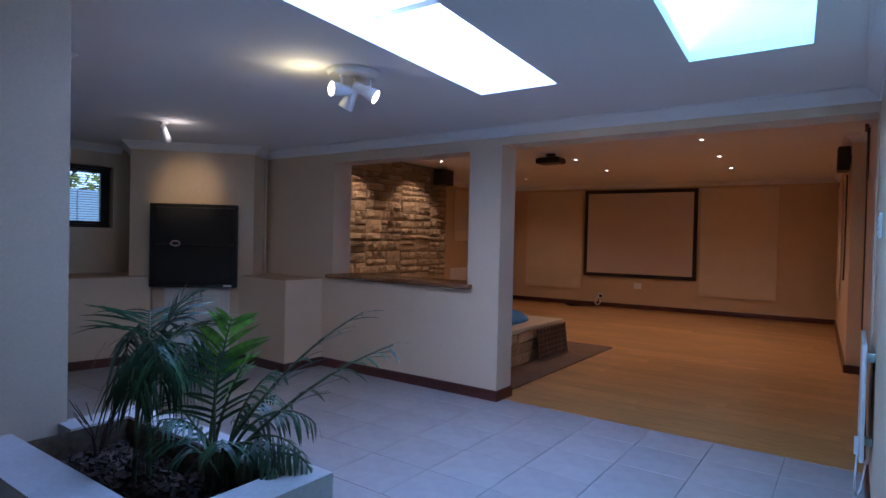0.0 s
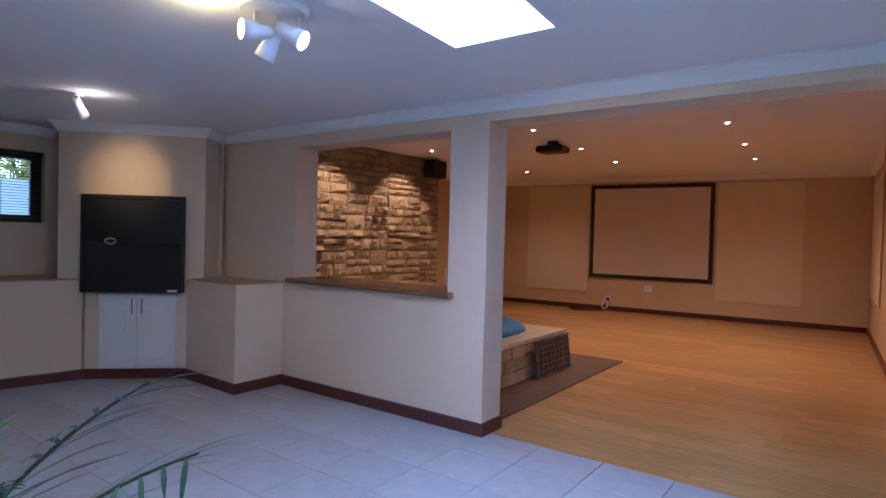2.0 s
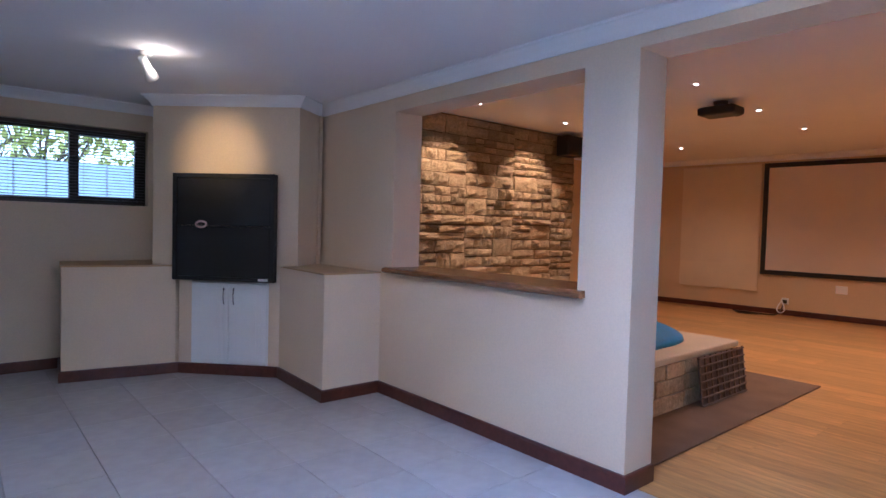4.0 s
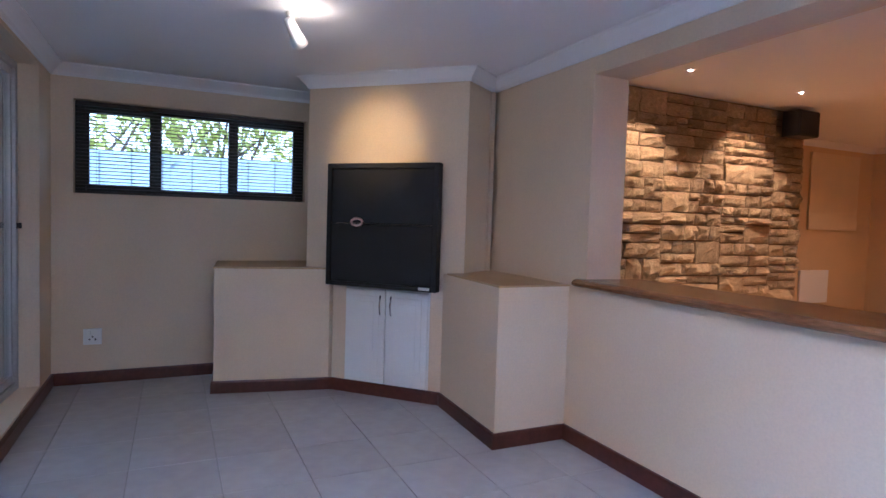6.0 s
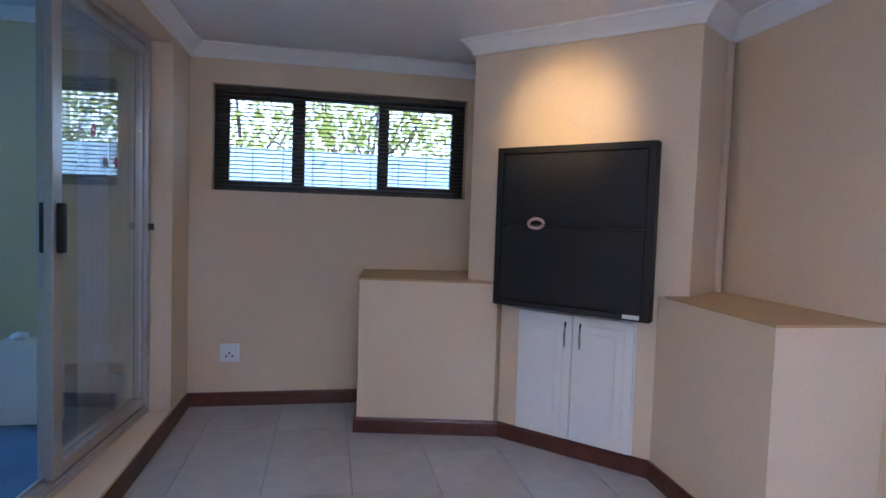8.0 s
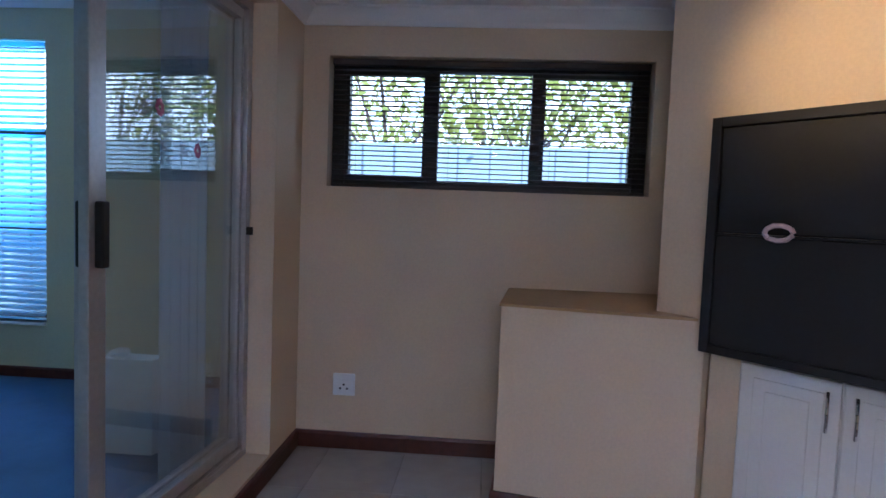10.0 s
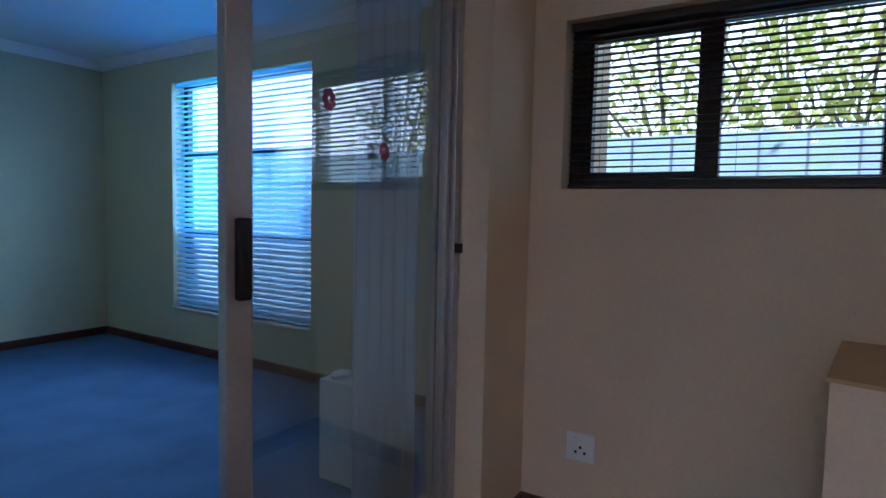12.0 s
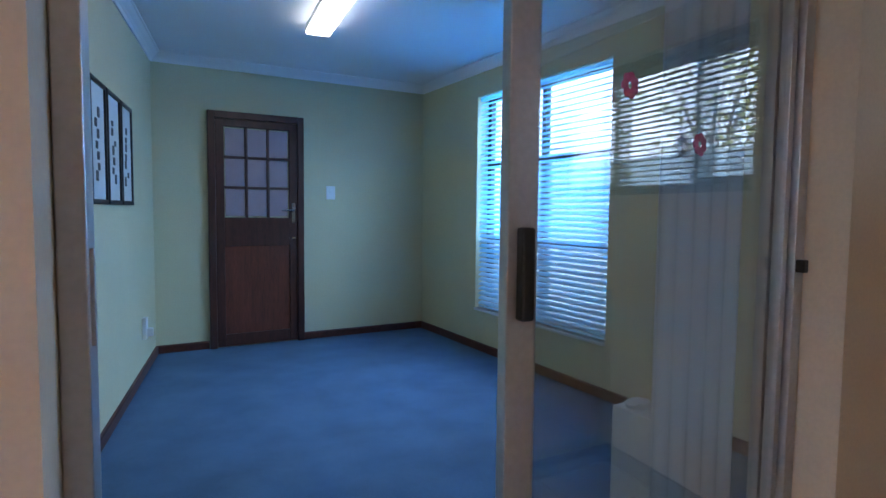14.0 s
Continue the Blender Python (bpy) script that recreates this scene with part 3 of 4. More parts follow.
for k in range(520):
    m = pose(0.14 + 0.82 * random.random(), 0.17 + 0.31 * random.random(), 0.53, random.uniform(-40, 40), random.uniform(-40, 40), random.uniform(0, 360))
    s = random.uniform(0.006, 0.018)
    box(bm, -s, s, -s * 0.5, s * 0.5, -0.004, 0.006, 0, m)
chips = part("bark_chip", bm, material("bark_chips", (0.06, 0.04, 0.028), 0.9, 0.3, island=0.5), planter)
chips["kind"] = "stuff"


def frond(parent, base, az, lift, length, droop, leaf, n, width, seed, mat, start=0.30):
    """One arching palm frond: a stem and its leaflets, a part each."""
    r = random.Random(seed)
    pts, d, p = [Vector(base)], lift, Vector(base)
    steps = 14
    for k in range(steps):
        d -= droop / steps * (0.4 + 1.4 * k / steps)
        p = p + Vector((math.cos(az) * math.cos(d), math.sin(az) * math.cos(d), math.sin(d))) * (length / steps)
        pts.append(p.copy())
    bm = bmesh.new()
    for k, (a, b) in enumerate(zip(pts, pts[1:])):
        tube(bm, a, b, 0.006 * (1 - 0.8 * k / steps) + 0.0008, 0.006 * (1 - 0.8 * (k + 1) / steps) + 0.0008, 6, False)
    st = part("stem", bm, STEM, parent)
    bm = bmesh.new()
    for i in range(n):
        u = start + (1 - start) * (i + 0.5) / n
        f = u * steps
        k = min(int(f), steps - 1)
        o = pts[k].lerp(pts[k + 1], f - k)
        ax = (pts[k + 1] - pts[k]).normalized()
        side = ax.cross(Vector((0, 0, 1))).normalized()
        for sgn in (-1, 1):
            ln = leaf * (0.55 + 0.75 * math.sin(math.pi * min(0.93, u * 0.95))) * r.uniform(0.8, 1.15)
            way = (side * sgn * 0.95 + ax * r.uniform(0.5, 0.9) + Vector((0, 0, r.uniform(-0.15, 0.3)))).normalized()
            nrm = way.cross(ax).normalized()
            wv = nrm.cross(way).normalized()
            w = width * r.uniform(0.75, 1.2)
            prev = None
            q = o.copy()
            for s in range(5):
                hw = w * (0.5, 0.95, 1.0, 0.7, 0.03)[s]
                ring = (bm.verts.new(q + wv * hw), bm.verts.new(q - wv * hw))
                if prev:
                    bm.faces.new((prev[0], prev[1], ring[1], ring[0]))
                prev = ring
                way = (way + Vector((0, 0, -r.uniform(0.16, 0.34) * droop))).normalized()
                q = q + way * ln / 4
    return part("frond", bm, mat, parent)


def palm(at, trunk, fronds, seed, leaf, width, nl, label, light=()):
    """A palm from its trunk height and rows of (azimuth, lift, length, droop)."""
    r = random.Random(seed)
    ob = thing("potted_palm", at, label, "plant", "palms in the planter")
    for k in range(3):
        a = 2.1 * k
        part("trunk", tube(bmesh.new(), (0.03 * math.cos(a), 0.03 * math.sin(a), -0.02), (0.015 * math.cos(a), 0.015 * math.sin(a), trunk), 0.008, 0.006, 8), STEM, ob)
    for k, (az, lift, length, droop) in enumerate(fronds):
        frond(ob, (r.uniform(-.02, .02), r.uniform(-.02, .02), trunk - 0.02 * (k % 4)), az, lift, length, droop, leaf * max(1.0, length / 0.40), nl, width, seed * 50 + k, LEAFLIGHT if k in light else LEAF, 0.52 if k in light else 0.36)
    return ob


rf = random.Random(40)
palm((-2.30, 1.50, 0.52), 0.41, [(rf.uniform(0, 6.28), rf.uniform(0.8, 1.5), rf.uniform(0.17, 0.27), rf.uniform(2.2, 3.2)) for k in range(13)] + [(2.6, 1.3, 0.17, 0.6), (0.3, 1.0, 0.2, 0.5), (1.2, 1.4, 0.26, 0.5)], 3, 0.175, 0.0042, 10, "drooping dark green palm growing in the planter")
palm((-2.03, 1.60, 0.51), 0.10, [(0.55, 1.02, 0.66, 0.45), (0.50, 0.84, 0.68, 0.42), (0.35, 1.0, 0.44, 2.4), (0.7, 0.8, 0.42, 2.2), (0.1, 0.9, 0.36, 2.3), (2.6, 1.55, 0.34, 0.4), (0.9, 1.5, 0.36, 0.8), (3.6, 1.35, 0.34, 1.0), (0.6, 1.25, 0.36, 1.9), (0.3, 1.05, 0.34, 1.7), (3.9, 1.1, 0.28, 1.5), (-0.6, 1.4, 0.30, 1.5), (4.6, 1.35, 0.26, 1.3), (1.6, 1.35, 0.30, 1.4)], 7, 0.095, 0.0052, 11, "feathery green palm growing in the planter")
sprout = palm((-2.09, 1.60, 0.51), 0.12, [(1.9, 1.46, 0.42, 0.3), (0.7, 1.40, 0.36, 0.4)], 9, 0.125, 0.0085, 11, "fresh bright green palm shoot growing in the planter", light=(0, 1))
sap = thing("sapling", (-2.655, 1.52, 0.51), "thin bare sapling growing in the planter", "plant")
r = random.Random(21)
bm = bmesh.new()
for k in range(9):
    a, h = r.uniform(0, 6.28), r.uniform(0.14, 0.27)
    mid = Vector((0.03 * math.cos(a), 0.03 * math.sin(a), h * 0.45))
    tube(bm, (0, 0, -0.02), mid, 0.0042, 0.0034, 6)
    tube(bm, mid, mid + Vector((0.07 * math.cos(a), 0.07 * math.sin(a), h * 0.55)), 0.0034, 0.001, 6)
part("twig", bm, material("brown_twig", (0.09, 0.05, 0.035), 0.8, 0.2), sap)

# heater on the east wall
heater = thing("panel_heater", (XE, 4.30, 0.27), "flat white panel heater fixed to the wall", "heater")
part("panel", cube(-0.055, -0.035, -0.30, 0.30, 0, 0.58, 0.006), WHITEPLASTIC, heater)
for z in (0.08, 0.5):
    part("bracket", cube(-0.036, 0.0, -0.2, -0.16, z - 0.02, z + 0.02, 0.002), WHITEPLASTIC, heater)
part("switch_box", cube(-0.075, -0.055, -0.27, -0.22, 0.03, 0.11, 0.003), WHITEPLASTIC, heater)
cable("power_cord", [(-0.06, -0.25, 0.03), (-0.07, -0.26, -0.1), (-0.06, -0.2, -0.22), (-0.03, -0.1, -0.15), (-0.02, -0.05, -0.05)], 0.005, WHITEPLASTIC, "", "", heater)
sw = thing("light_switch", (XE, 3.9, 1.42), "white light switch plate on the wall", "light switch")
part("plate", cube(-0.012, 0, -0.035, 0.035, -0.06, 0.06, 0.003), WHITEPLASTIC, sw)
for k in range(3):
    part("rocker", cube(-0.017, -0.012, -0.012, 0.012, -0.045 + 0.032 * k, -0.02 + 0.032 * k, 0.002), WHITEPLASTIC, sw)

# skylight fittings
for k, (a, b, c, d) in enumerate((SKA, SKB)):
    sk = thing(f"skylight_{k + 1}", ((a + b) / 2, c, 2.70), "white framed roof light in the ceiling", "skylight")
    sk["kind"] = "structure"
    w = (b - a) / 2
    part("crossbar", cube(-w, w, (2.68 if k == 0 else 2.9) - c - 0.03, (2.68 if k == 0 else 2.9) - c + 0.03, -0.30, -0.25, 0.004), SHAFT, sk)

# ---- sliding door to the office ----
sd = thing("sliding_door", (-5.73, 1.605, 0.10), "half-open aluminium sliding glass door to the office", "sliding door", turn=-3.5)
bm = bmesh.new()
for q in ((-0.83, -0.79, 0.03, 2.0), (0.862, 0.902, 0.03, 2.0)):
    box(bm, q[0], q[1], -0.07, 0.035, q[2], q[3], 0.003)
box(bm, -0.83, 0.902, -0.07, 0.035, 0, 0.03, 0.003)
box(bm, -0.83, 0.902, -0.07, 0.035, 1.98, 2.02, 0.003)
for y in (-0.05, -0.012, 0.02):
    box(bm, -0.79, 0.862, y, y + 0.008, 0.03, 0.042)
part("frame", bm, ALU, sd)
for name, x0, x1, y in (("fixed_panel", -0.79, 0.085, -0.045), ("sliding_panel", -0.785, 0.122, 0.0)):
    bm = bmesh.new()
    for q in ((x0, x0 + 0.022, 0.045, 1.975), (x1 - 0.07, x1, 0.045, 1.975), (x0 + 0.022, x1 - 0.07, 0.045, 0.095), (x0 + 0.022, x1 - 0.07, 1.93, 1.975)):
        box(bm, q[0], q[1], y - 0.017, y + 0.017, q[2], q[3], 0.003)
    p = part(name, bm, ALU, sd)
    g = part("pane", cube(x0 + 0.022, x1 - 0.07, y - 0.003, y + 0.003, 0.095, 1.93), DOORGLASS, p)
    g.visible_shadow = False
    if name == "sliding_panel":
        part("handle", cube(x1 - 0.052, x1 - 0.020, y + 0.017, y + 0.045, 0.935, 1.13, 0.006), BLACKPLASTIC, p, "black pull handle")
        part("handle", cube(x1 - 0.052, x1 - 0.020, y - 0.045, y - 0.017, 0.935, 1.13, 0.006), BLACKPLASTIC, p, "black pull handle")
part("latch", cube(-0.812, -0.792, 0.035, 0.06, 1.005, 1.04, 0.003), BLACKPLASTIC, sd)
part("strike_plate", cube(0.856, 0.864, -0.01, 0.012, 0.95, 1.10, 0.002), ALU, sd)


def sticker(at, s):
    bm = bmesh.new()
    for k in range(7):
        a = 2 * math.pi * k / 7
        c = Vector((math.cos(a) * s * 0.6, 0, math.sin(a) * s * 0.75))
        bmesh.ops.create_cone(bm, cap_ends=True, segments=12, radius1=s * 0.45, radius2=s * 0.45, depth=0.001, matrix=Matrix.Translation(c + Vector((0, 0.0004 * k, 0))) @ pose(0, 0, 0, 90))
    ob = tagged(new("glass_sticker"), "rose flower film sticker on the door glass", "sticker", "stickers on the glass")
    ob.location = at
    part("petals", bm, ROSE, ob)
    return ob


sticker((-5.915, 1.642, 1.548), 0.026)
sticker((-6.143, 1.656, 1.430), 0.024)

# ---- office ----
FO = 0.005
odoor = thing("door_1", (-6.03, OY, FO), "dark mahogany office door with nine frosted panes", "door")
odoor["kind"] = "structure"
bm = bmesh.new()
for q in ((-0.425, -0.365, 0, 2.12), (0.365, 0.425, 0, 2.12)):
    box(bm, q[0], q[1], 0.0, 0.05, q[2], q[3], 0.004)
box(bm, -0.365, 0.365, 0.0, 0.05, 2.06, 2.12, 0.004)
part("door_frame", bm, DOORWOOD, odoor)
leaf = bmesh.new()
for q in ((-0.362, -0.29, 0.01, 2.055), (0.29, 0.362, 0.01, 2.055), (-0.29, 0.29, 0.01, 0.12), (-0.29, 0.29, 0.92, 1.18), (-0.29, 0.29, 1.99, 2.055)):
    box(leaf, q[0], q[1], 0.005, 0.035, q[2], q[3], 0.003)
for k in (1, 2):
    x = -0.29 + 0.58 * k / 3
    box(leaf, x - 0.012, x + 0.012, 0.008, 0.032, 1.18, 1.99, 0.003)
    z = 1.18 + 0.81 * k / 3
    box(leaf, -0.29, 0.29, 0.009, 0.031, z - 0.012, z + 0.012, 0.003)
lf = part("leaf", leaf, DOORWOOD, odoor)
part("lower_panel", cube(-0.29, 0.29, 0.008, 0.02, 0.12, 0.92), PANELWOOD, lf, "red-brown mahogany lower panel")
for i in range(3):
    for j in range(3):
        x, z = -0.29 + 0.58 * (i + 0.5) / 3, 1.18 + 0.81 * (j + 0.5) / 3
        part("pane", cube(x - 0.083, x + 0.083, 0.014, 0.02, z - 0.121, z + 0.121), FROST, lf)
hd = bmesh.new()
box(hd, -0.345, -0.31, 0.035, 0.041, 1.13, 1.32, 0.003)
tube(hd, (-0.327, 0.04, 1.25), (-0.327, 0.085, 1.25), 0.009)
tube(hd, (-0.327, 0.08, 1.25), (-0.21, 0.08, 1.25), 0.008)
part("door_handle", hd, CHROME, lf, "chrome lever handle")
bm = bmesh.new()
box(bm, -0.345, -0.31, 0.035, 0.045, 0.98, 1.0, 0.002)
part("keyhole", bm, CHROME, lf)
osw = thing("light_switch", (-6.73, OY, 1.43), "white light switch beside the office door", "light switch")
part("plate", cube(-0.045, 0.045, 0, 0.012, -0.065, 0.065, 0.003), WHITEPLASTIC, osw)
part("rocker", cube(-0.015, 0.015, 0.012, 0.018, 0.0, 0.03, 0.002), WHITEPLASTIC, osw)

owin = thing("window_2", (OX - 0.14, -1.0325, 0.385), "tall white-reveal window behind slatted blind", "window")
owin["kind"] = "structure"
bm = bmesh.new()
for y in (-0.785, -0.02, 0.785):
    box(bm, -0.025, 0.025, y - 0.025, y + 0.025, 0.0, 1.915, 0.003)
for z in (0.025, 0.62, 1.3, 1.89):
    box(bm, -0.022, 0.022, -0.76, 0.76, z - 0.02, z + 0.02, 0.003)
part("window_frame", bm, BRONZE, owin)
for a, b in ((-0.76, -0.045), (0.005, 0.76)):
    p = part("pane", cube(-0.004, 0.0, a, b, 0.03, 1.88), GLASS, owin)
    p.visible_shadow = False
part("window_sill", cube(0.03, 0.16, -0.81, 0.81, -0.02, 0.0, 0.004), GLOSSWHITE, owin)
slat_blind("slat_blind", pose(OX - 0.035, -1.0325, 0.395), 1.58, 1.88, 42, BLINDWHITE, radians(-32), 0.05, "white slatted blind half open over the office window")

sheer = thing("curtain", (-6.40, 1.45, FO), "pale grey sheer curtain gathered behind the glass door", "curtain")
bm = bmesh.new()
rows = []
for i in range(41):
    u = i / 40
    y = 0.015 * math.sin(i * 0.8) * (0.35 if i > 32 else 1.0)
    rows.append([bm.verts.new((-0.23 + 0.38 * u, y * k, z)) for z, k in ((0.02, 1.1), (0.7, 1.0), (1.4, 0.9), (2.12, 0.7))])
for a, b in zip(rows, rows[1:]):
    for k in range(3):
        bm.faces.new((a[k], b[k], b[k + 1], a[k + 1]))
drop = part("fabric", bm, SHEER, sheer)
for f in drop.data.polygons:
    f.use_smooth = True
so = drop.modifiers.new("thickness", "SOLIDIFY")
so.thickness = 0.003
part("rail", cube(-0.25, 0.18, -0.02, 0.02, 2.12, 2.145, 0.004), GLOSSWHITE, sheer)

tube_lamp = thing("fluorescent_light", (-6.10, -0.88, HO), "long white fluorescent ceiling light, switched on", "ceiling light", turn=-7)
part("housing", cube(-0.08, 0.08, -0.66, 0.66, -0.035, 0, 0.004), GLOSSWHITE, tube_lamp)
part("diffuser", cube(-0.085, 0.085, -0.65, 0.65, -0.07, -0.036, 0.012), TUBE, tube_lamp)

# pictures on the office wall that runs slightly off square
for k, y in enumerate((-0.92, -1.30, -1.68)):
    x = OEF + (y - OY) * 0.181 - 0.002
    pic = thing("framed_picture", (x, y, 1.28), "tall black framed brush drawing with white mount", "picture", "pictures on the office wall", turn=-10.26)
    bm = bmesh.new()
    for q in ((-0.18, -0.155, 0.0, 0.64), (0.155, 0.18, 0.0, 0.64), (-0.155, 0.155, 0.0, 0.025), (-0.155, 0.155, 0.615, 0.64)):
        box(bm, -0.025, 0.0, *q, 0.003)
    part("frame", bm, BLACKPLASTIC, pic)
    part("mount", cube(-0.014, -0.004, -0.155, 0.155, 0.025, 0.615), PAPER, pic)
    bm = bmesh.new()
    rr = random.Random(k)
    for j in range(7):
        y0, z0 = rr.uniform(-0.05, 0.05), 0.12 + 0.055 * j
        box(bm, -0.0165, -0.0142, y0 - 0.02, y0 + 0.02, z0, z0 + rr.uniform(0.03, 0.06), 0.004)
    part("drawing", bm, INK, pic)["kind"] = "stuff"
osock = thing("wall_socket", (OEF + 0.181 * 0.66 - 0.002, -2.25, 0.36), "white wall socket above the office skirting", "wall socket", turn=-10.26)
part("plate", cube(-0.03, 0.0, -0.04, 0.04, -0.08, 0.08, 0.004), WHITEPLASTIC, osock)
part("plug", cube(-0.07, -0.03, -0.025, 0.025, -0.06, 0.0, 0.006), WHITEPLASTIC, osock)
obox = thing("white_plinth", (-6.72, 1.04, FO), "white painted boxed-in plinth by the glass door", "plinth")
part("body", cube(-0.055, 0.055, -0.14, 0.14, 0, 0.47, 0.006), GLOSSWHITE, obox)
roll = thing("paper_roll", (-6.735, 0.97, FO + 0.47), "crumpled white paper lying on the plinth", "paper")
bm = bmesh.new()
bmesh.ops.create_icosphere(bm, subdivisions=3, radius=0.05)
for v in bm.verts:
    v.co = Vector((v.co.x * 1.2, v.co.y * 0.8, max(-0.012, v.co.z * 0.45) + 0.012)) * (1 + 0.25 * noise.noise(v.co * 40))
part("crumple", bm, WHITEPLASTIC, roll)

# ---- cinema room ----
screen = thing("projection_screen", (-3.975, far(-3.975), 0.62), "large fixed projection screen with black velvet frame", "projection screen", turn=4)
screen.scale = (0.865, 1.0, 0.896)
part("cloth", cube(-1.19, 1.19, -0.03, -0.012, 0.07, 1.90), SCREEN, screen)
bm = bmesh.new()
for q in ((-1.26, -1.18, 0, 1.97), (1.18, 1.26, 0, 1.97)):
    box(bm, q[0], q[1], -0.045, -0.005, q[2], q[3], 0.006)
for z0, z1 in ((0, 0.08), (1.89, 1.97)):
    box(bm, -1.18, 1.18, -0.045, -0.005, z0, z1, 0.006)
part("frame", bm, BLACKPLASTIC, screen)


def fabric_blind(at, w, h, label, turn=0.0):
    ob = thing("roman_blind", at, label, "blind", "roman blinds", turn)
    bm = bmesh.new()
    n, rows = 24, []
    for i in range(n + 1):
        z = h * i / n
        y = -0.03 - 0.006 * math.sin(i * 0.9) * (1 if i < 6 else 0.3)
        rows.append([bm.verts.new(c) for c in ((-w / 2, y, z), (w / 2, y, z), (w / 2, y + 0.012, z), (-w / 2, y + 0.012, z))])
    for a, b in zip(rows, rows[1:]):
        for k in range(4):
            bm.faces.new((a[k], a[(k + 1) % 4], b[(k + 1) % 4], b[k]))
    bm.faces.new(rows[0])
    bm.faces.new(rows[-1])
    part("fabric", bm, FABRIC, ob)
    part("head_rail", cube(-w / 2, w / 2, -0.04, -0.002, h, h + 0.03, 0.003), FABRIC, ob)
    part("bottom_bar", cube(-w / 2 + 0.005, w / 2 - 0.005, -0.038, -0.012, -0.012, 0.0, 0.003), FABRIC, ob)
    return ob


fabric_blind((-5.73, far(-5.73), 0.35), 1.26, 2.0, "cream fabric blind drawn down over a window", 4)
fabric_blind((-2.20, far(-2.20), 0.35), 1.27, 2.0, "cream fabric blind drawn down over a window", 4)
fabric_blind((XL, 11.04, 1.29), 1.10, 1.02, "small cream fabric blind on the side wall", 90)
fabric_blind((-0.616, 11.0, 0.62), 1.7, 1.6, "cream fabric blind over the side window", -87.7)
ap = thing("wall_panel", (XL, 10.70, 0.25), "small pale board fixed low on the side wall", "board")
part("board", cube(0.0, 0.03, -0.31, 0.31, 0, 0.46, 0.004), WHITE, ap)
fs = thing("wall_socket", (-3.96, far(-3.96), 0.46), "white double wall socket under the screen", "wall socket", turn=4)
part("plate", cube(-0.075, 0.075, -0.012, 0, -0.06, 0.06, 0.004), WHITEPLASTIC, fs)
part("rocker", cube(-0.05, 0.05, -0.017, -0.012, 0.01, 0.03, 0.002), WHITEPLASTIC, fs)
fp = thing("wall_plug", (-4.69, far(-4.69), 0.22), "white plug in a low wall socket", "plug", turn=4)
part("plate", cube(-0.05, 0.05, -0.012, 0, -0.05, 0.05, 0.004), WHITEPLASTIC, fp)
part("plug", cube(-0.03, 0.03, -0.06, -0.012, -0.035, 0.02, 0.008), BLACKPLASTIC, fp)
FX, FY = -4.69, far(-4.69)
cable("loose_cable", [(FX + dx, FY - dy, z) for dx, dy, z in ((0, 0.06, 0.20), (-0.01, 0.15, 0.02), (-0.13, 0.3, 0.012), (-0.38, 0.25, 0.012), (-0.63, 0.4, 0.012), (-0.43, 0.5, 0.014), (-0.18, 0.35, 0.02), (-0.48, 0.3, 0.02), (-0.68, 0.25, 0.012))], 0.010, BLACKPLASTIC, "black cable lying coiled on the laminate floor", "cable")
cable("loose_cable", [(FX + dx, FY - dy, z) for dx, dy, z in ((-0.04, 0.06, 0.24), (0.06, 0.12, 0.10), (0, 0.2, 0.03), (-0.1, 0.12, 0.1), (-0.02, 0.1, 0.22))], 0.009, WHITEPLASTIC, "white cable looped below the wall plug", "cable")

proj = thing("projector", (-3.86, 7.80, HT), "black ceiling projector on a short mount", "projector")
bm = bmesh.new()
tube(bm, (0, 0, -0.03), (0, 0, 0), 0.06, 0.07, 20)
tube(bm, (0, 0, -0.06), (0, 0, -0.03), 0.018, seg=12)
part("mount", bm, BLACKPLASTIC, proj)
part("body", cube(-0.175, 0.175, -0.13, 0.13, -0.135, -0.05, 0.03), BLACKPLASTIC, proj)
bm = bmesh.new()
tube(bm, (0.09, 0.12, -0.094), (0.09, 0.165, -0.094), 0.038, 0.034, 20)
part("lens", bm, BLACKSTEEL, proj)
for k in range(5):
    part("vent_rib", cube(-0.16, -0.02, -0.136, -0.13, -0.125 + 0.013 * k, -0.119 + 0.013 * k), BLACKSTEEL, proj)


def speaker(at, turn, label):
    ob = thing("loudspeaker", at, label, "loudspeaker", "cinema loudspeakers", turn)
    part("cabinet", cube(-0.16, 0.16, -0.2, -0.02, -0.13, 0.13, 0.01), BLACKPLASTIC, ob)
    part("grille", cube(-0.15, 0.15, -0.212, -0.2, -0.12, 0.12, 0.006), BLACKSTEEL, ob)
    part("bracket", cube(-0.03, 0.03, -0.02, 0.0, -0.04, 0.04), BLACKSTEEL, ob)
    return ob


speaker((-6.16, 8.36, 2.33), 90, "black loudspeaker fixed high on the stone wall")
speaker((-0.512, 8.25, 2.28), -87.7, "black loudspeaker fixed high on the wall").scale = (0.85, 0.6, 1.0)
cable("speaker_cable", [(-0.545, 8.5, 2.14), (-0.545, 8.5, 1.6), (-0.545, 8.52, 1.2), (-0.55, 8.5, 0.95)], 0.008, BLACKPLASTIC, "black speaker cable running down the wall", "cable")
drape = thing("curtain_track", (XE, 7.2, 0.0), "narrow dark curtain gathered beside the wall", "curtain")
bm = bmesh.new()
rows = []
for i in range(15):
    u = i / 14
    rows.append([bm.verts.new((-0.022 - 0.008 * math.sin(i * 1.6), -0.08 + 0.16 * u, z)) for z in (1.95, 2.2, 2.42)])
for a, b in zip(rows, rows[1:]):
    for k in range(2):
        bm.faces.new((a[k], b[k], b[k + 1], a[k + 1]))
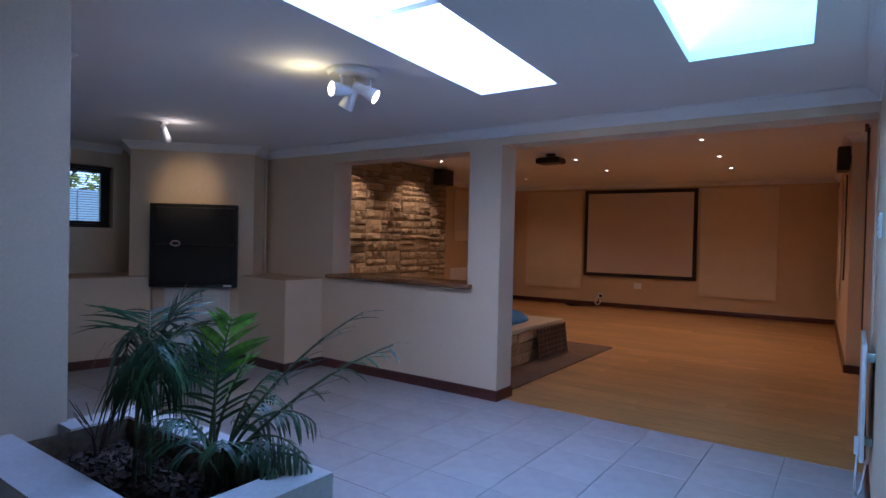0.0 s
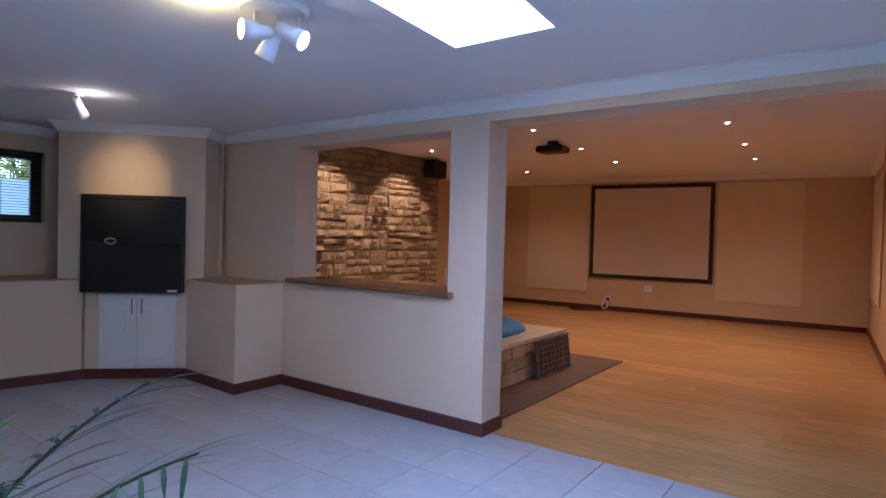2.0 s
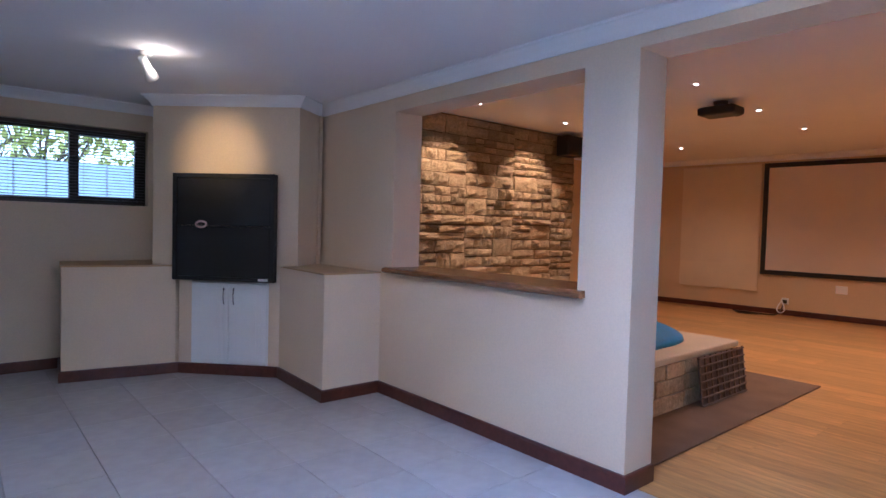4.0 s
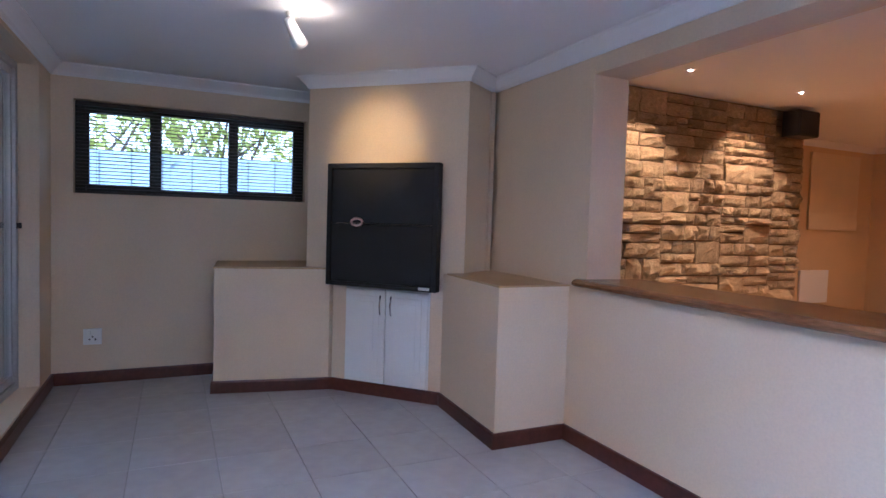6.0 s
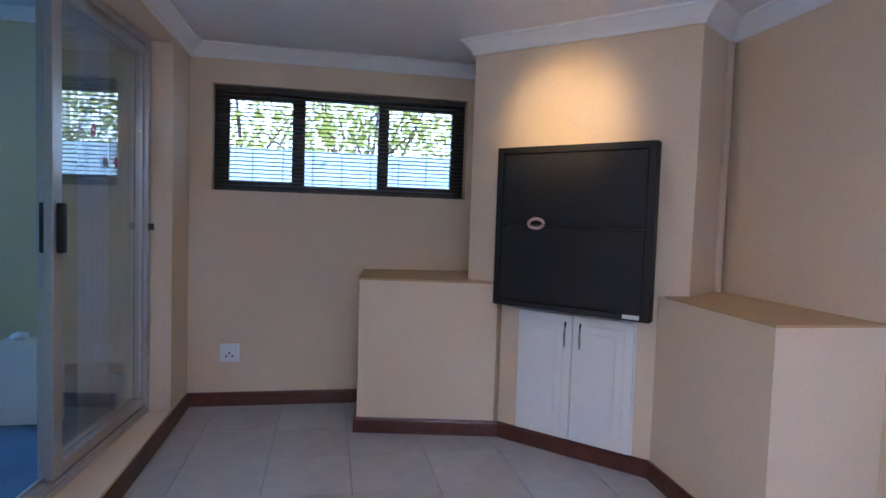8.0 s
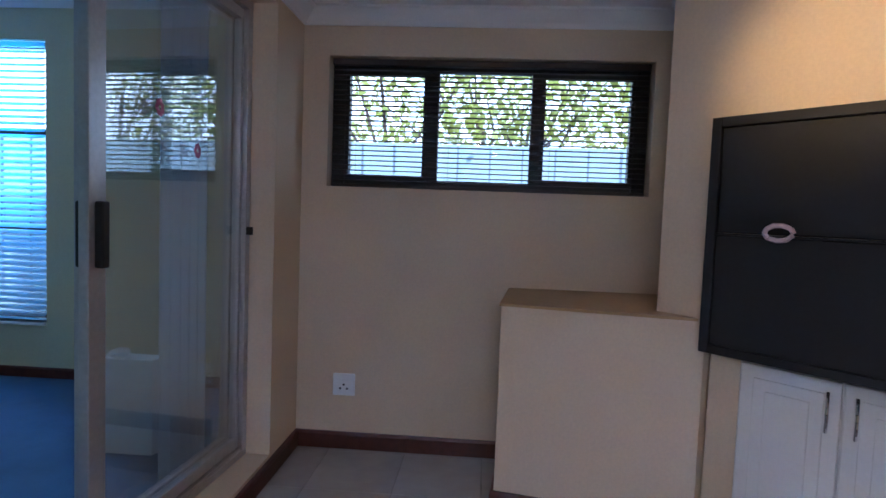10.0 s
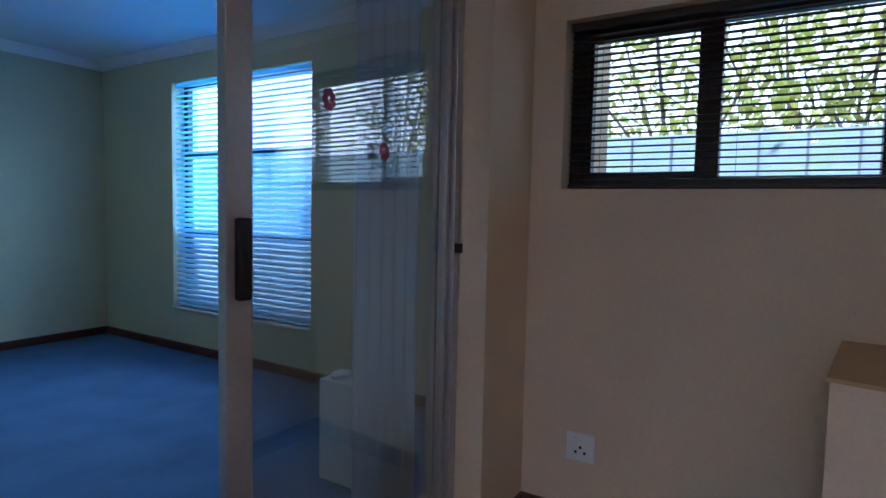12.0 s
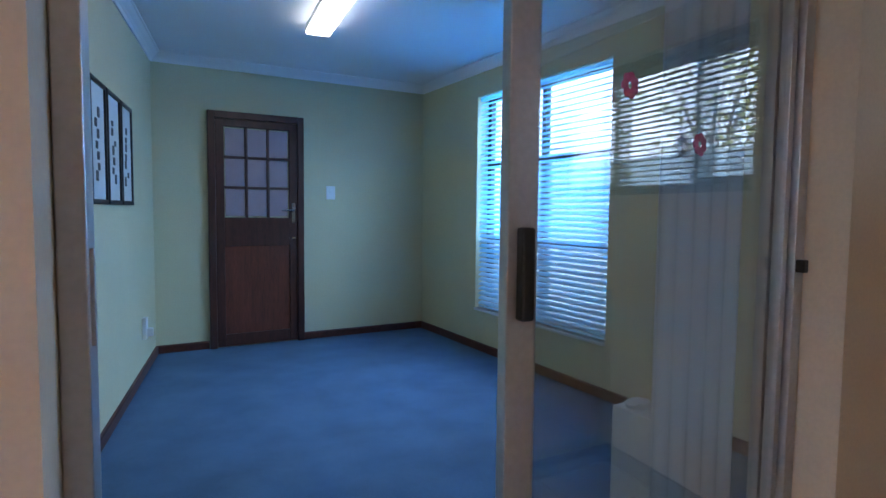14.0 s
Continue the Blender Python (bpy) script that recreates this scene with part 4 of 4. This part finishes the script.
dc = part("curtain", bm, BLINDBROWN, drape)
so = dc.modifiers.new("thickness", "SOLIDIFY")
so.thickness = 0.006
part("track", cube(-0.05, 0.0, -0.14, 0.14, 2.42, 2.45), BLINDBROWN, drape)
part("cord", tube(bmesh.new(), (-0.02, 0.02, 0.55), (-0.02, 0.02, 1.96), 0.006, seg=8), BLINDBROWN, drape)

for k, (x, y, e) in enumerate(((-3.71, 6.99, 44), (-3.75, 8.40, 44), (-3.79, 9.80, 44), (-1.89, 7.52, 54), (-1.95, 8.92, 54), (-2.02, 10.28, 58), (-5.60, 10.44, 44), (-5.60, 6.29, 85), (-5.62, 7.70, 85))):
    dl = thing("downlight", (x, y, HT), "small recessed warm white downlight, lit", "downlight", "cinema downlights")
    bm = bmesh.new()
    tube(bm, (0, 0, -0.006), (0, 0, 0.0), 0.040, 0.043, 24)
    part("ring", bm, GLOSSWHITE, dl)
    bm = bmesh.new()
    tube(bm, (0, 0, -0.010), (0, 0, -0.0062), 0.015, 0.018, 20)
    part("lens", bm, DOWN, dl)
    spot_light("downlight_lamp", (x, y, HT - 0.02), (x, y, 0) if e < 84 else (x - 0.40, y, 1.62), e if e < 84 else e - 13, 140 if e < 84 else 86, (1.0, 0.645, 0.345) if e < 84 else (1.0, 0.66, 0.33), 0.9 if e < 84 else 0.5, 0.03)

# hot tub surround
tub = thing("hot_tub", (-3.28, 7.02, 0.0), "clad hot tub with cream rim and blue cover", "hot tub")
part("body", cube(-2.3, -0.03, -1.9, -0.02, 0, 0.34), MORTAR, tub)
part("rim", cube(-2.32, 0.0, -1.92, 0.0, 0.34, 0.39, 0.012), RIMTILE, tub)
bm = bmesh.new()
bmesh.ops.create_uvsphere(bm, u_segments=40, v_segments=16, radius=1)
for v in bm.verts:
    v.co = Vector((-1.10 + math.copysign(abs(v.co.x) ** 0.65, v.co.x) * 0.92, -0.93 + math.copysign(abs(v.co.y) ** 0.65, v.co.y) * 0.86, 0.392 + max(0, v.co.z) * 0.14 * (1 + 0.25 * noise.noise((v.co.x * 3, v.co.y * 3, 1)))))
cov = part("cover", bm, BLUECOVER, tub, "blue domed plastic cover")
for f in cov.data.polygons:
    f.use_smooth = True
r = random.Random(5)
for side in range(2):
    L = 1.88 if side == 0 else 2.26
    z = 0.0
    for h in (0.12, 0.11, 0.105):
        u = 0.0
        while u < L - 0.02:
            w = min(r.uniform(0.25, 0.5), L - u)
            o = r.uniform(-0.004, 0.012)
            if side == 0:
                part("stone", cube(-0.03, 0.0 + o - 0.012, -0.02 - u - w + 0.006, -0.02 - u, z + 0.004, z + h, 0.006), STONE, tub)
            else:
                part("stone", cube(-0.04 - u - w + 0.006, -0.04 - u, -0.02, -0.002 + o, z + 0.004, z + h, 0.006), STONE, tub)
            u += w
        z += h + 0.002
rack = thing("rattan_panel", (-3.24, 6.60, 0.004), "brown woven lattice panel leaning against the tub", "lattice panel")
bm = bmesh.new()
for k in range(9):
    y = -0.36 + 0.72 * k / 8
    box(bm, 0.0, 0.012, y - 0.006, y + 0.006, 0, 0.36, 0.003, pose(0.045, 0, 0, 0, -7, 0))
for k in range(7):
    z = 0.015 + 0.33 * k / 6
    box(bm, 0.010, 0.02, -0.37, 0.37, z - 0.006, z + 0.006, 0.003, pose(0.045, 0, 0, 0, -7, 0))
part("lattice", bm, material("pale_brown_lattice", (0.18, 0.115, 0.075), 0.8, 0.2), rack)
part("backing", cube(-0.006, -0.001, -0.36, 0.36, 0, 0.35, 0, pose(0.045, 0, 0, 0, -7, 0)), material("brown_weave", (0.13, 0.08, 0.055), 0.9, 0.2), rack)
matt = tagged(part("floor_mat", cube(-5.6, -2.87, 4.90, 7.64, 0.001, 0.014, 0.004), MATBROWN), "brown cord carpet mat under the hot tub", "mat")

# ---- garden outside the strip window ----
BATTEN = material("grey_blue_batten", (0.24, 0.30, 0.36), 0.6)
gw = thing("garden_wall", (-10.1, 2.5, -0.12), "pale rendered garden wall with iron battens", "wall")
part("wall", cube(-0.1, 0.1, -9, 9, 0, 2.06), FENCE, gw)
for k in range(36):
    y = -6 + 0.33 * k
    part("batten", cube(0.1, 0.115, y - 0.009, y + 0.009, 0.3, 2.04), BATTEN, gw)


backdrop = tagged(part("backdrop", cube(-24.2, -24.0, -30, 36, -0.12, 22), glow("bright_hazy_sky", (0.90, 0.97, 1.0), 1.4)), kind="structure")


def tree(at, h, rad, n, seed, label):
    r = random.Random(seed)
    ob = thing("garden_tree", at, label, "tree", "garden trees")
    bm = bmesh.new()
    tube(bm, (0, 0, 0), (0.06, 0.05, h * 0.5), 0.10, 0.07, 10)
    tips = []
    for k in range(9):
        a, u = r.uniform(0, 6.28), r.uniform(0.3, 0.95)
        tip = Vector((math.cos(a) * rad * u, math.sin(a) * rad * u * 1.3, h * r.uniform(0.45, 1.0)))
        tube(bm, (0.05, 0.04, h * r.uniform(0.25, 0.5)), tip, 0.028, 0.008, 7)
        tips.append(tip)
    part("trunk", bm, BARK, ob)
    verts, faces = [], []
    for k in range(n):
        t = tips[r.randrange(9)]
        c = t + Vector((r.gauss(0, rad * 0.28), r.gauss(0, rad * 0.36), r.gauss(0, h * 0.14)))
        m = pose(*c, r.uniform(-70, 70), r.uniform(-70, 70), r.uniform(0, 360))
        s = r.uniform(0.05, 0.10)
        i = len(verts)
        verts += [m @ Vector(q) for q in ((-s, 0, 0), (0, -s * 0.45, s * 0.1), (s, 0, 0), (0, s * 0.45, s * 0.1))]
        faces.append((i, i + 1, i + 2, i + 3))
    me = bpy.data.meshes.new("crown")
    me.from_pydata(verts, [], faces)
    me.materials.append(TREELEAF)
    cr = new("crown", me)
    cr.parent = ob
    return ob


for k, (x, y, h, rad, n) in enumerate(((-11.6, 1.4, 4.2, 1.3, 1500), (-11.4, 3.1, 4.0, 1.2, 1500), (-12.0, 4.9, 4.6, 1.4, 1600), (-12.6, -1.2, 3.4, 1.0, 700), (-12.0, 6.9, 4.4, 1.4, 900), (-12.8, 2.6, 5.2, 1.4, 600))):
    tree((x, y, -0.12), h, rad, n, 30 + k, "leafy green garden tree behind the garden wall")

# ---- pieces of the setting: stones, tiles, planks ----
stone_bed = tagged(part("stone_wall", cube(XL, -6.235, YP + 0.242, 8.70, 0, HT - 0.002), MORTAR), kind="structure")
rs = random.Random(17)


def stone_mesh(seed):
    r = random.Random(seed)
    bm = bmesh.new()
    nx, nz = 4, 3
    g = {}
    for i in range(nx + 1):
        for j in range(nz + 1):
            y, z = i / nx - 0.5, j / nz - 0.5
            edge = i in (0, nx) or j in (0, nz)
            d = (0.35 if edge else 1.0) * (0.7 + r.uniform(-0.35, 0.35))
            jy, jz = (r.uniform(-0.06, 0.06), r.uniform(-0.08, 0.08)) if not edge else (r.uniform(-0.03, 0.03), r.uniform(-0.05, 0.03))
            g[i, j] = bm.verts.new((d, y + jy, z + jz))
    for i in range(nx):
        for j in range(nz):
            bm.faces.new((g[i, j], g[i + 1, j], g[i + 1, j + 1], g[i, j + 1]))
    rim = [(i, 0) for i in range(nx)] + [(nx, j) for j in range(nz)] + [(i, nz) for i in range(nx, 0, -1)] + [(0, j) for j in range(nz, 0, -1)]
    back = [bm.verts.new((0, g[k].co.y * 1.0, g[k].co.z)) for k in rim]
    for a in range(len(rim)):
        b = (a + 1) % len(rim)
        bm.faces.new((g[rim[a]], back[a], back[b], g[rim[b]]))
    me = bpy.data.meshes.new("stone")
    bmesh.ops.recalc_face_normals(bm, faces=bm.faces)
    bm.to_mesh(me)
    bm.free()
    me.materials.append(STONE)
    return me


stones = [stone_mesh(100 + k) for k in range(14)]
cells = []


def split(y0, y1, z0, z1):
    w, h = y1 - y0, z1 - z0
    if h > 0.25 or (h > 0.15 and rs.random() < 0.30) or (h > 0.15 and w < 0.9 * h):
        c = z0 + h * rs.uniform(0.38, 0.62)
        split(y0, y1, z0, c)
        split(y0, y1, c, z1)
    elif w > 0.44 or (w > 0.22 and rs.random() < 0.45):
        c = y0 + w * rs.uniform(0.35, 0.65)
        split(y0, c, z0, z1)
        split(c, y1, z0, z1)
    else:
        cells.append((y0, y1, z0, z1))


y = 4.92
while y < 8.66:
    w = min(rs.uniform(0.7, 1.1), 8.70 - y)
    if 8.70 - y - w < 0.4:
        w = 8.70 - y
    z = 0.0
    while z < 2.47:
        h = min(rs.uniform(0.22, 0.46), 2.49 - z)
        if 2.49 - z - h < 0.12:
            h = 2.49 - z
        if z > 0.45:
            split(y, y + w, z, z + h)
        elif z + h > 0:
            cells.append((y, y + w, z, z + h))
        z += h
    y += w
for y0, y1, z0, z1 in cells:
    st = new("stone", rs.choice(stones))
    st.parent = stone_bed
    st.location = (-6.236, (y0 + y1) / 2, (z0 + z1) / 2)
    st.scale = (rs.uniform(0.03, 0.095), (y1 - y0) - 0.014, (z1 - z0) - 0.014)


def block_mesh(name, x, y, z, mat, b):
    me = bpy.data.meshes.new(name)
    bm = bmesh.new()
    lo = [bm.verts.new(c) for c in ((-x, -y, -z), (x, -y, -z), (x, y, -z), (-x, y, -z))]
    mid = [bm.verts.new(c) for c in ((-x, -y, -b), (x, -y, -b), (x, y, -b), (-x, y, -b))]
    hi = [bm.verts.new(c) for c in ((-x + b, -y + b, 0), (x - b, -y + b, 0), (x - b, y - b, 0), (-x + b, y - b, 0))]
    bm.faces.new(hi)
    for a, c in ((lo, mid), (mid, hi)):
        for k in range(4):
            bm.faces.new((a[k], a[(k + 1) % 4], c[(k + 1) % 4], c[k]))
    bm.to_mesh(me)
    bm.free()
    me.materials.append(mat)
    return me


tiles = {}
PX, PY = 0.407, 0.393


def tile(x0, x1, y0, y1):
    k = (round(x1 - x0, 3), round(y1 - y0, 3))
    if k[0] < 0.02 or k[1] < 0.02:
        return
    if k not in tiles:
        tiles[k] = block_mesh("tile", k[0] / 2, k[1] / 2, 0.006, TILE, 0.0015)
    t = new("tile", tiles[k])
    t.parent = floor_main
    t.location = ((x0 + x1) / 2, (y0 + y1) / 2, 0.0)


for i in range(-12, 6):
    for j in range(-9, 7):
        x0, y0 = -2.40 + PX * i, 2.38 + PY * j
        x1, y1 = x0 + PX - 0.0035, y0 + PY - 0.0035
        if y1 < YS:
            x0 = max(x0, -3.68)
        x0, x1, y0, y1 = max(x0, XW), min(x1, XE), max(y0, -0.95), min(y1, 4.713)
        if x1 - x0 > 0.02 and y1 - y0 > 0.02:
            tile(x0, x1, y0, y1)
planks = {}
rp = random.Random(2)
row, y0 = 0, 4.718
while y0 < YF + 0.28:
    y1 = y0 + 0.192
    x = XL - rp.uniform(0, 1.2)
    while x < XE - 0.02:
        x0, x1 = max(x, XL), min(x + 1.38, XE)
        k = (round(x1 - x0, 3), round(y1 - y0, 3))
        if k[0] > 0.02 and k[1] > 0.01:
            if k not in planks:
                planks[k] = block_mesh("plank", k[0] / 2 - 0.0006, k[1] / 2 - 0.0006, 0.009, LAMINATE, 0.0008)
            p = new("plank", planks[k])
            p.parent = floor_cinema
            p.location = ((x0 + x1) / 2, (y0 + y1) / 2, 0.0)
        x += 1.38
    y0 += 0.192
